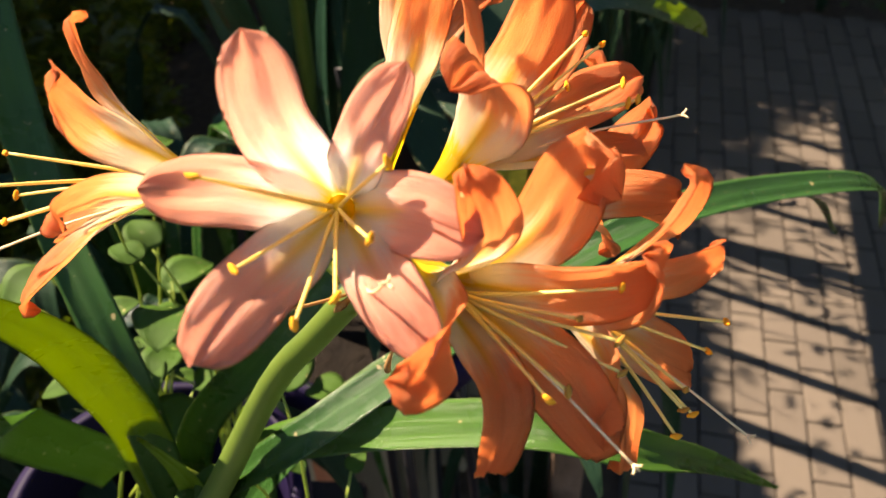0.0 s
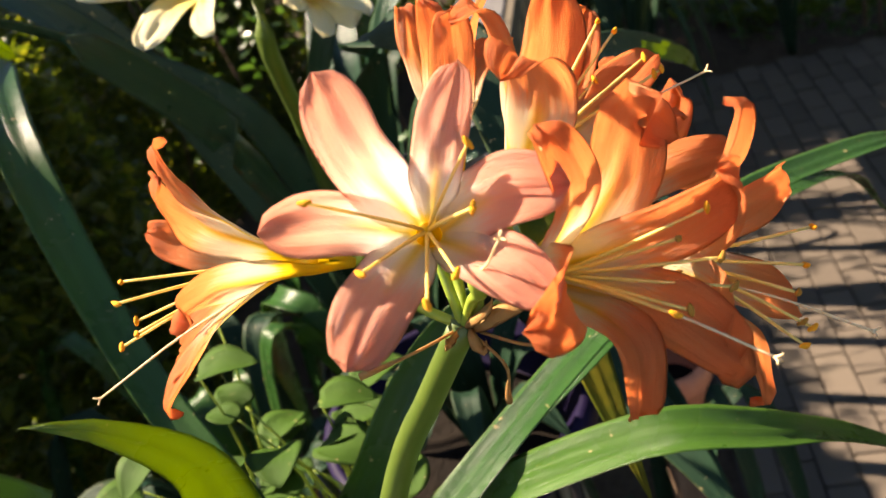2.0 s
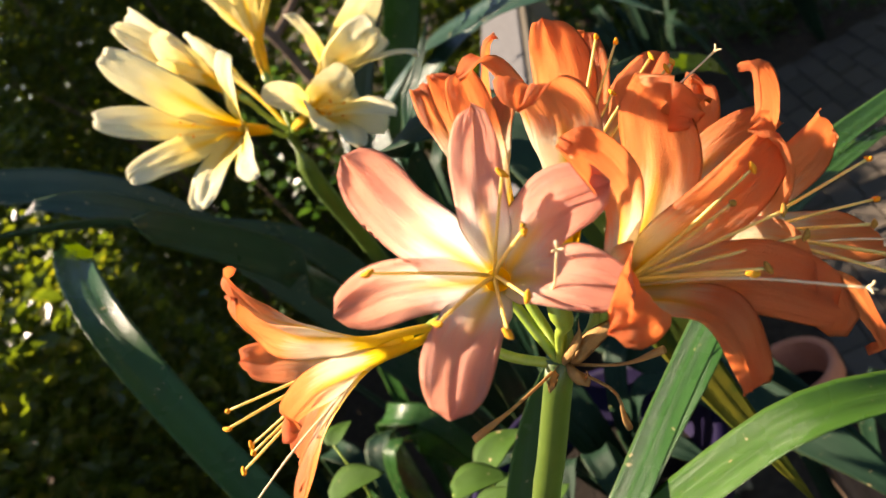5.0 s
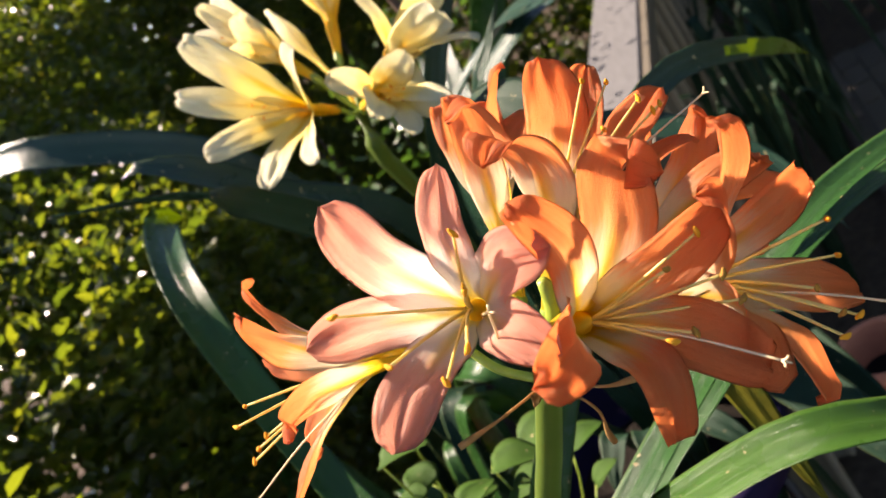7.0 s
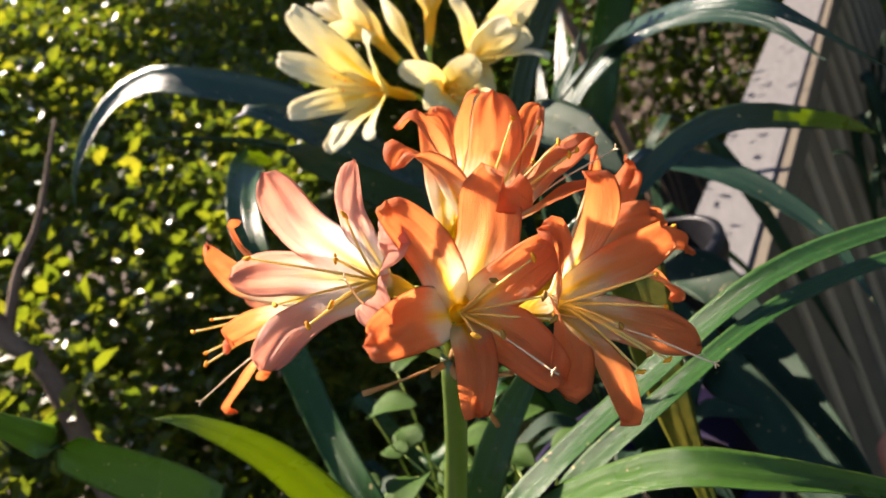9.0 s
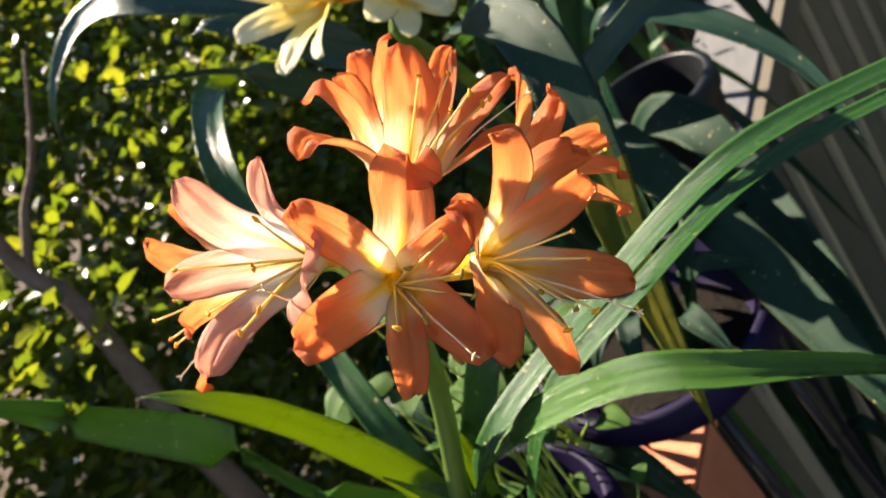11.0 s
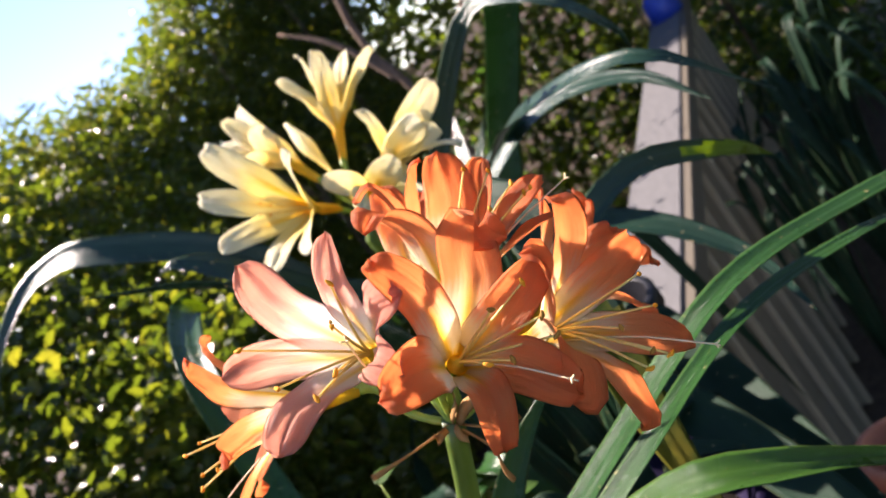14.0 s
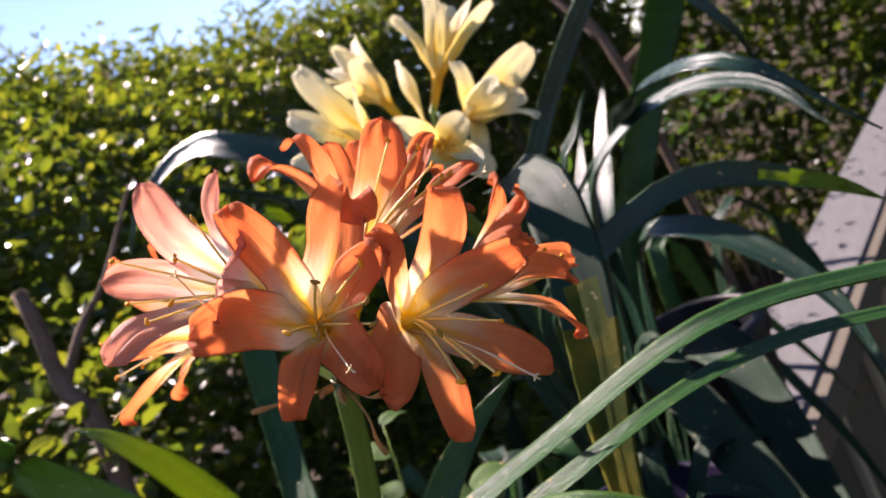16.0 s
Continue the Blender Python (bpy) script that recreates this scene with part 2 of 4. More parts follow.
def paver_material():
    k = Mat("clay_paver")
    rnd = k.n("ObjectInfo").outputs["Random"]
    isl = k.n("NewGeometry").outputs["Random Per Island"]
    n1 = k.noise(k.obj(), 30.0, 5.0, 0.65)
    n2 = k.noise(k.obj(), 260.0, 3.0, 0.6)
    tone = k.ramp(k.math("FRACT", k.math("ADD", rnd, isl)), [(0.0, (0.060, 0.047, 0.035)), (0.5, (0.075, 0.059, 0.045)), (1.0, (0.094, 0.074, 0.056))])
    col = k.mix(k.ramp(n1, [(0.35, (0, 0, 0)), (0.75, (0.5, 0.5, 0.5))]), tone, (0.085, 0.066, 0.052))
    return k.finish(col, 0.85, k.bump(k.math("ADD", n1, n2), 0.5, 0.002))


def hedge_material(name, stops, through_col, through):
    k = Mat(name)
    isl = k.n("NewGeometry").outputs["Random Per Island"]
    col = k.ramp(isl, stops)
    vein = k.noise(k.obj(), 160.0, 3.0)
    col = k.mix(k.math("MULTIPLY", vein, 0.35), col, (0.02, 0.05, 0.01))
    thr = k.mix(1.0, k.ramp(isl, [(p, tuple(min(0.34, 2.8 * x) for x in c)) for p, c in stops]), through_col, "MULTIPLY")
    return k.finish(col, 0.30, k.bump(vein, 0.3, 0.002), thr, through, coat=0.05, spec=0.30)


PAVER = paver_material()
HEDGE = hedge_material("hedge_leaf", [(0.0, (0.032, 0.052, 0.013)), (0.5, (0.056, 0.078, 0.017)), (0.88, (0.086, 0.100, 0.020)), (1.0, (0.16, 0.130, 0.028))], (1.0, 0.97, 0.25), 0.45)
SHADE_LEAF = hedge_material("shade_leaf", [(0.0, (0.020, 0.050, 0.016)), (1.0, (0.055, 0.105, 0.030))], (0.8, 0.9, 0.3), 0.25)
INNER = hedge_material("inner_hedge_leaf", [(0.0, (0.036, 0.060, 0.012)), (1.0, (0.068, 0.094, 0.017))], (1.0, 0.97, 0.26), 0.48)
WEED = leaf_material("weed_leaf", (0.019, 0.056, 0.008), (0.048, 0.106, 0.015), (0.20, 0.34, 0.03), 0.24, 0.60, None, 0.12)


# ---- mesh helpers ----
def thing(name, at, label, category, group="", kind=""):
    ob = new(name)
    ob.location = at
    ob.empty_display_size = 0.02
    return tagged(ob, label, category, group, kind)


def part(name, mesh, material, parent=None, label=""):
    """Links a mesh given in world coordinates as one object under a thing or a part."""
    if isinstance(mesh, bmesh.types.BMesh):
        data = bpy.data.meshes.new(name)
        mesh.to_mesh(data)
        mesh.free()
        mesh = data
    if material and not mesh.materials:
        mesh.materials.append(material)
    ob = new(name, mesh)
    if parent is not None:
        ob.parent = parent
        if parent.type == "EMPTY":
            ob.matrix_parent_inverse = Matrix.Translation(-parent.location)
    if label:
        ob["label"] = label
    return ob


def raw_mesh(name, verts, faces, smooth=True, uvs=None):
    me = bpy.data.meshes.new(name)
    me.from_pydata([tuple(v) for v in verts], [], faces)
    if uvs is not None:
        layer = me.uv_layers.new(name="UVMap")
        for poly in me.polygons:
            for li in poly.loop_indices:
                layer.data[li].uv = uvs[me.loops[li].vertex_index]
    if smooth:
        me.polygons.foreach_set("use_smooth", [True] * len(me.polygons))
    me.update()
    return me


def spline(ctrl, n):
    """Points at even steps of arc length along a Catmull-Rom curve."""
    c = [Vector(p) for p in ctrl]
    c = [2 * c[0] - c[1]] + c + [2 * c[-1] - c[-2]]
    dense = []
    for i in range(1, len(c) - 2):
        p0, p1, p2, p3 = c[i - 1:i + 3]
        for j in range(24):
            t = j / 24
            dense.append(0.5 * (2 * p1 + (p2 - p0) * t + (2 * p0 - 5 * p1 + 4 * p2 - p3) * t * t + (3 * p1 - p0 - 3 * p2 + p3) * t ** 3))
    dense.append(c[-2].copy())
    s = [0.0]
    for a, b in zip(dense, dense[1:]):
        s.append(s[-1] + (b - a).length)
    out, k = [], 0
    for i in range(n):
        d = s[-1] * i / (n - 1)
        while k < len(s) - 2 and s[k + 1] < d:
            k += 1
        f = (d - s[k]) / max(1e-9, s[k + 1] - s[k])
        out.append(dense[k].lerp(dense[k + 1], min(1.0, max(0.0, f))))
    return out


def ss(a, b, x):
    x = min(1.0, max(0.0, (x - a) / (b - a)))
    return x * x * (3 - 2 * x)


def blade(name, pts, half, across, thick, lift, nu=8):
    """A closed thin blade along pts: half(v) half widths, across(i) width directions, lift(u, v, w) rise towards the inner side."""
    n = len(pts)
    verts, uvs = [], []
    rows = []
    for i, p in enumerate(pts):
        v = i / (n - 1)
        t = (pts[min(i + 1, n - 1)] - pts[max(i - 1, 0)]).normalized()
        wdir = across(i)
        wdir = (wdir - t * wdir.dot(t)).normalized()
        nrm = wdir.cross(t).normalized()
        w = max(half(v), 1e-5)
        top, bot = [], []
        for j in range(nu + 1):
            u = 2 * j / nu - 1
            q = p + wdir * (u * w) + nrm * lift(u, v, w)
            top.append(len(verts))
            verts.append(q)
            uvs.append(((u + 1) / 2, v))
        for j in range(nu + 1):
            u = 2 * j / nu - 1
            if j in (0, nu):
                bot.append(top[j])
                continue
            bot.append(len(verts))
            verts.append(verts[top[j]] - nrm * thick * (1 - u ** 4) * min(1.0, w / 0.003))
            uvs.append(((u + 1) / 2, v))
        rows.append((top, bot))
    faces = []
    for (ta, ba), (tb, bb) in zip(rows, rows[1:]):
        for j in range(nu):
            faces.append((ta[j], ta[j + 1], tb[j + 1], tb[j]))
            faces.append(tuple(dict.fromkeys((ba[j + 1], ba[j], bb[j], bb[j + 1]))))
    for (tp, bt), flip in ((rows[0], 0), (rows[-1], 1)):
        for j in range(nu):
            f = tuple(dict.fromkeys((tp[j], bt[j], bt[j + 1], tp[j + 1])))
            if len(f) > 2:
                faces.append(f[::-1] if flip else f)
    return raw_mesh(name, verts, faces, True, uvs)


def rod(name, pts, radius, sides=7):
    """A closed tapered tube along pts; radius(v)."""
    n = len(pts)
    verts, faces, uvs = [], [], []
    ref = Vector((0.31, 0.17, 0.93))
    for i, p in enumerate(pts):
        t = (pts[min(i + 1, n - 1)] - pts[max(i - 1, 0)]).normalized()
        a = t.cross(ref)
        a = (a if a.length > 1e-3 else t.cross(Vector((1, 0, 0)))).normalized()
        b = t.cross(a)
        r = radius(i / (n - 1))
        for k in range(sides):
            g = 2 * math.pi * k / sides
            verts.append(p + a * (r * math.cos(g)) + b * (r * math.sin(g)))
            uvs.append((k / sides, i / (n - 1)))
    for i in range(n - 1):
        for k in range(sides):
            k2 = (k + 1) % sides
            faces.append((i * sides + k, i * sides + k2, (i + 1) * sides + k2, (i + 1) * sides + k))
    faces.append(tuple(range(sides))[::-1])
    faces.append(tuple((n - 1) * sides + k for k in range(sides)))
    return raw_mesh(name, verts, faces, True, uvs)


def lathe(name, centre, profile, sides=40, axis=Vector((0, 0, 1))):
    """A turned body: profile is (radius, height) pairs from the inside bottom over the rim to the outside bottom."""
    q = Vector((0, 0, 1)).rotation_difference(axis)
    verts, faces = [], []
    for r, h in profile:
        for k in range(sides):
            g = 2 * math.pi * k / sides
            verts.append(Vector(centre) + q @ Vector((r * math.cos(g), r * math.sin(g), h)))
    for i in range(len(profile) - 1):
        for k in range(sides):
            k2 = (k + 1) % sides
            faces.append((i * sides + k, i * sides + k2, (i + 1) * sides + k2, (i + 1) * sides + k))
    return raw_mesh(name, verts, faces)


def box_mesh(name, o, ex, ey, ez, bevel=0.003):
    """A box from its corner o along three edge vectors, with small bevels."""
    bm = bmesh.new()
    o, ex, ey, ez = (Vector(x) for x in (o, ex, ey, ez))
    vs = [bm.verts.new(o + ex * a + ey * b + ez * c) for a in (0, 1) for b in (0, 1) for c in (0, 1)]
    for f in ((0, 1, 3, 2), (4, 6, 7, 5), (0, 4, 5, 1), (2, 3, 7, 6), (0, 2, 6, 4), (1, 5, 7, 3)):
        bm.faces.new([vs[i] for i in f])
    bmesh.ops.recalc_face_normals(bm, faces=bm.faces)
    if bevel:
        bmesh.ops.bevel(bm, geom=list(bm.edges), offset=bevel, segments=2, affect="EDGES")
    return bm


# ---- the setting ----
def flat_sheet(name, x0, x1, y0, y1, z, steps, rough):
    verts, faces = [], []
    for i in range(steps + 1):
        for j in range(steps + 1):
            a, b = i / steps, j / steps
            x = x0 + (x1 - x0) * a
            y = y0 + (y1 - y0) * b
            near = max(0.0, 1 - (abs(x) + abs(y - 1)) / 8)
            verts.append((x, y, z + rough * near * (noise.noise(Vector((x * 3, y * 3, 0))) - 0.2)))
    n = steps + 1
    for i in range(steps):
        for j in range(steps):
            faces.append((i * n + j, (i + 1) * n + j, (i + 1) * n + j + 1, i * n + j + 1))
    return raw_mesh(name, verts, faces)


ground = part("ground", flat_sheet("ground", -40, 40, -40, 60, FLOOR - 0.02, 160, 0.012), SOIL)
tagged(ground, "dark brown garden soil under the plants", "soil", kind="structure")

# fence along one line: a flat cap board on upright fins
F0, F1 = Vector((-0.30, 0.40, 0.0)), Vector((0.842, 5.80, 0.0))
FD = (F1 - F0).normalized()
FN = Vector((FD.y, -FD.x, 0))
fence = thing("fence", F0 + Vector((0, 0, FLOOR)), "beige timber fence with a weathered pale cap board", "fence", kind="structure")
flen = (F1 - F0).length
start = F0 + FD * 0.45
clen = flen - 0.45
part("cap_board", box_mesh("cap_board", start - FN * 0.195 - Vector((0, 0, 0.035)), FD * clen, FN * 0.195, Vector((0, 0, 0.035)), 0.006), CAPWOOD, fence, "weathered pale grey cap board")
part("edge_strip", box_mesh("edge_strip", start + FN * 0.002 - Vector((0, 0, 0.075)), FD * clen, FN * 0.032, Vector((0, 0, 0.070)), 0.004), STRIP, fence, "faded beige edge strip")
part("bottom_rail", box_mesh("bottom_rail", F0 - FN * 0.19 + Vector((0, 0, FLOOR + 0.08)), FD * flen, FN * 0.04, Vector((0, 0, 0.09)), 0.004), BEIGE, fence)
fin = bpy.data.meshes.new("slat")
fb = box_mesh("slat", Vector((0, 0, 0)), FN * 0.10, FD * 0.018, Vector((0, 0, -FLOOR - 0.045)), 0.003)
fb.to_mesh(fin)
fb.free()
fin.materials.append(SHADED_BEIGE)
# paler strip on each slat, so its front edge looks lit
batten = bpy.data.meshes.new("edge_batten")
fb = box_mesh("edge_batten", Vector((0, 0, 0)), FN * 0.018, FD * 0.028, Vector((0, 0, -FLOOR - 0.080)), 0.003)
fb.to_mesh(batten)
fb.free()
batten.materials.append(BEIGE)
pitch = 0.297
for i in range(1, int(flen / pitch)):
    ob = part("slat", fin, None, fence)
    ob.location = F0 + FD * (0.002 + pitch * i) - FN * 0.105 + Vector((0, 0, FLOOR))
    trim = part("edge_batten", batten, None, fence)
    trim.location = F0 + FD * (-0.006 + pitch * i) - FN * 0.004 + Vector((0, 0, FLOOR))

# blue cap on the far post
knob = thing("post_cap", F1 * 0.9 + F0 * 0.1, "small blue plastic cover over the far fence end", "cover")
kp = F0.lerp(F1, 0.86) - FN * 0.08
part("cover", lathe("cover", kp, [(0.0, 0.17), (0.05, 0.165), (0.085, 0.13), (0.10, 0.07), (0.105, 0.0), (0.07, -0.02), (0.0, -0.02)], 20), BLUE, knob)

# tall brick-red planter in line with the cap, at the near end of the fence
planter = thing("planter", F0 - FN * 0.08 + Vector((0, 0, FLOOR)), "tall brick-red terracotta planter at the near end of the fence", "planter")
part("body", box_mesh("body", F0 + FD * 0.01 - FN * 0.195 + Vector((0, 0, FLOOR - 0.01)), FD * 0.43, FN * 0.20, Vector((0, 0, -FLOOR - 0.02)), 0.006), TERRA, planter)
part("rim", box_mesh("rim", F0 - FN * 0.20 - Vector((0, 0, 0.028)), FD * 0.445, FN * 0.236, Vector((0, 0, 0.03)), 0.005), TERRA, planter)


# ---- flowers ----
def tepal(parent, B, C, T, half, mat, M=None, curl=82, curl_len=0.006, K=None, phase=0.0, wave=0.0006, cup=0.10, name="petal"):
    """One petal from the tube's base B over the throat C and the blade's middle M to the tip T, with a tip that rolls back."""
    B, C, T = Vector(B), Vector(C), Vector(T)
    ax = (C - B).normalized()
    M = Vector(M) if M else C.lerp(T, 0.55) + ax * 0.004
    o = (M - C) - ax * (M - C).dot(ax)
    if o.length < 1e-4:
        o = (T - C) - ax * (T - C).dot(ax)
    o.normalize()
    wd = ax.cross(o).normalized()
    if curl == 0:
        tan = (T - M).normalized()
        inner = wd.cross(tan).normalized()
        if inner.dot(ax - 0.6 * o) < 0:
            inner = -inner
        K = T - inner * 0.0012
        T = M.lerp(T, 0.74) + inner * 0.0010
    if K is None:
        tan = (T - M).normalized()
        inner = wd.cross(tan).normalized()
        if inner.dot(ax - 0.6 * o) < 0:
            inner = -inner
        K = T + tan * (curl_len * math.cos(radians(curl))) - inner * (curl_len * math.sin(radians(curl)))
    pts = spline([B + o * 0.0022, B.lerp(C, 0.55) + o * 0.0042, C + o * 0.0055, M, T, K], 44)
    probe = (pts[25] - pts[22]).normalized()
    w0 = (wd - probe * wd.dot(probe)).normalized()
    sgn = 1 if w0.cross(probe).dot(ax - 0.6 * o) > 0 else -1
    edge0 = 0.80 if curl == 0 else 0.72
    seedv = Vector((phase * 3.7, phase * 1.3, 0.5))

    def half_width(v):
        w = half * (0.26 + 0.74 * ss(0.18, 0.62, v))
        if v > edge0:
            w *= max(0.0, 1 - ((v - edge0) / (1 - edge0)) ** 2.3) ** 0.5
        return w * (1 + 0.05 * noise.noise(seedv + Vector((0, 0, v * 5))))

    def lift(u, v, w):
        tube = 1 - ss(0.28, 0.52, v)
        rise = tube * min(w * w / 0.011, w * 0.9) * u * u + (1 - tube) * cup * w * (u * u - 0.3)
        rise -= (0.0007 * math.exp(-(u / 0.16) ** 2)) * ss(0.3, 0.5, v)
        rise += wave * math.sin(v * 13 + phase + 2 * u) * abs(u) ** 2 * ss(0.45, 0.7, v)
        rise += 0.0022 * noise.noise(seedv + Vector((u * 2.1, v * 6, 0))) * ss(0.4, 0.8, v)
        rise += 0.00030 * math.sin(u * 21 + phase) * ss(0.45, 0.8, v)
        return sgn * rise

    me = blade(name, pts, half_width, lambda i: wd, sgn * 0.00055, lift, 14)
    return part(name, me, mat, parent)


def anther(parent, p, d, length, mat):
    p, d = Vector(p), Vector(d).normalized()
    pts = [p + d * length * (k / 8 - 0.5) + Vector((0, 0, 0.0002 * math.sin(k))) for k in range(9)]
    me = rod("anther", pts, lambda v: length * 0.23 * max(0.15, 1 - abs(2 * v - 1) ** 3) ** 0.5 * (1 - 0.12 * math.sin(v * 9)), 8)
    return part("anther", me, mat, parent)


def stamen(parent, C, ax, A, mat=None, length=0.0036, turn=0.0):
    """A thin filament that ends in a small swinging anther."""
    C, A, ax = Vector(C), Vector(A), Vector(ax)
    start = C - ax * 0.012
    mid = C.lerp(A, 0.5) + (ax * 0.35 - (A - C).normalized() * 0.2) * (A - C).length * 0.12
    pts = spline([start, C + (A - C) * 0.08, mid, A], 14)
    part("filament", rod("filament", pts, lambda v: 0.00074 * (1 - 0.42 * v), 6), FILAMENT, parent)
    f = (pts[-1] - pts[-2]).normalized()
    side = f.cross(Vector((math.sin(turn), 0.4, math.cos(turn)))).normalized()
    anther(parent, A + f * 0.0006, side + f * 0.45, length, mat or POLLEN)


def style(parent, C, ax, S, bend=(0, 0, 0)):
    C, S = Vector(C), Vector(S)
    pts = spline([C - Vector(ax) * 0.012, C.lerp(S, 0.5) + Vector(bend), S], 16)
    part("style", rod("style", pts, lambda v: 0.00050 * (1 - 0.3 * v), 6), STYLE, parent)
    f = (pts[-1] - pts[-2]).normalized()
    a = f.cross(Vector((0.3, 0.2, 0.9))).normalized()
    b = f.cross(a)
    for g in (0.4, 2.5, 4.6):
        e = S + f * 0.0016 + (a * math.cos(g) + b * math.sin(g)) * 0.0017
        part("stigma", rod("stigma", spline([S, S.lerp(e, 0.5) + f * 0.0003, e], 5), lambda v: 0.00042 * (1 - 0.3 * v), 5), STYLE, parent)


def flower(plant, hub, B, C, petals, mat, label, sag=0.004, tube_mat=None):
    """The pedicel with its swollen ovary; the petals are added under it."""
    hub, B, C = Vector(hub), Vector(B), Vector(C)
    ax = (C - B).normalized()
    pts = spline([hub, hub.lerp(B, 0.5) - Vector((0, 0, sag)), B - ax * 0.006, B + ax * 0.008], 18)
    fl = part("flower", rod("flower", pts, lambda v: 0.0019 + 0.0016 * math.exp(-((v - 0.82) / 0.10) ** 2), 9), PEDICEL, plant, label)
    q = [C + ax * h for h in (-0.014, -0.009, -0.004, 0.002)]
    part("throat", rod("throat", q, lambda v: (0.0026 + 0.0100 * v) if v < 0.15 else 0.0046 * (1 - v) + 0.0009, 12), TUBE, fl, "deep yellow throat")
    for i, p in enumerate(petals):
        p = dict(p)
        tepal(fl, B, C, p.pop("T"), p.pop("w", 0.0098), p.pop("mat", mat), phase=1.7 * i + 9 * B.x * 30, **p)
    return fl, ax


HUB = Vector((-0.014, 0.224, 0.727))
orange_plant = thing("lily_plant", (-0.17, 0.31, 0.34), "flowering lily with orange trumpet flowers and long green strap leaves", "plant")

# salmon flower that faces out and upwards
B, C = (-0.015, 0.227, 0.760), (-0.012, 0.199, 0.783)
fl, ax = flower(orange_plant, HUB, B, C, [
    dict(T=(-0.024, 0.186, 0.842), M=(-0.021, 0.186, 0.817), w=0.0094, curl=0),
    dict(T=(0.010, 0.188, 0.833), M=(0.000, 0.186, 0.815), w=0.0073, curl=0),
    dict(T=(0.027, 0.162, 0.806), M=(0.011, 0.173, 0.803), w=0.0096, curl=0),
    dict(T=(0.017, 0.143, 0.788), M=(0.005, 0.160, 0.793), w=0.0083, curl=0),
    dict(T=(-0.034, 0.139, 0.789), M=(-0.024, 0.158, 0.793), w=0.0096, curl=0),
    dict(T=(-0.047, 0.166, 0.815), M=(-0.031, 0.178, 0.805), w=0.0086, curl=0),
], SALMON, "salmon-pink flower with a white and yellow throat")
for i, a in enumerate([(-0.033, 0.164, 0.820), (0.007, 0.169, 0.820), (0.004, 0.155, 0.811), (-0.025, 0.153, 0.804), (-0.012, 0.145, 0.796), (-0.004, 0.151, 0.798)]):
    stamen(fl, C, ax, a, turn=i * 1.1)
style(fl, C, ax, (0.008, 0.147, 0.806), (0.002, -0.009, -0.006))

# orange flower in the middle
B, C = (0.000, 0.222, 0.748), (0.0195, 0.186, 0.7645)
fl, ax = flower(orange_plant, HUB, B, C, [
    dict(T=(0.051, 0.193, 0.803), M=(0.042, 0.186, 0.787), K=(0.061, 0.192, 0.792), w=0.0112),
    dict(T=(0.026, 0.165, 0.817), M=(0.029, 0.170, 0.797), w=0.0085),
    dict(T=(0.013, 0.137, 0.786), M=(0.021, 0.153, 0.782), w=0.0108),
    dict(T=(0.030, 0.141, 0.750), M=(0.033, 0.154, 0.762), w=0.0072),
    dict(T=(0.057, 0.150, 0.750), M=(0.045, 0.162, 0.761), w=0.0100),
    dict(T=(0.067, 0.172, 0.783), M=(0.049, 0.174, 0.776), w=0.0088),
], ORANGE, "orange flower with a yellow throat")
for i, (a, m) in enumerate([((0.049, 0.159, 0.784), SPENT), ((0.060, 0.171, 0.782), POLLEN), ((0.060, 0.164, 0.771), SPENT), ((0.061, 0.160, 0.764), SPENT), ((0.042, 0.143, 0.775), POLLEN), ((0.047, 0.150, 0.769), SPENT)]):
    stamen(fl, C, ax, a, m, turn=i * 0.9 + 0.4)
style(fl, C, ax, (0.062, 0.137, 0.759), (0.0, 0.0, 0.002))

# orange flower that opens sideways beside it
B, C = (0.018, 0.212, 0.745), (0.053, 0.196, 0.751)
fl, ax = flower(orange_plant, HUB, B, C, [
    dict(T=(0.083, 0.203, 0.789), M=(0.075, 0.200, 0.773), w=0.0096),
    dict(T=(0.096, 0.209, 0.758), M=(0.077, 0.199, 0.758), w=0.0088),
    dict(T=(0.091, 0.199, 0.720), M=(0.073, 0.193, 0.738), w=0.0096, curl=35),
    dict(T=(0.069, 0.165, 0.717), M=(0.067, 0.173, 0.737), w=0.0076),
    dict(T=(0.058, 0.156, 0.742), M=(0.061, 0.168, 0.755), w=0.0108),
    dict(T=(0.070, 0.174, 0.787), M=(0.066, 0.178, 0.772), w=0.0086),
], ORANGE, "orange flower with a yellow throat")
for i, a in enumerate([(0.092, 0.184, 0.757), (0.090, 0.186, 0.743), (0.079, 0.165, 0.752), (0.082, 0.171, 0.736), (0.086, 0.174, 0.730), (0.079, 0.163, 0.735)]):
    stamen(fl, C, ax, a, SPENT if i in (2, 3) else POLLEN, turn=i * 0.7)
style(fl, C, ax, (0.101, 0.169, 0.727))

# upright trumpet at the top
B, C = (0.000, 0.229, 0.748), (0.021, 0.232, 0.776)
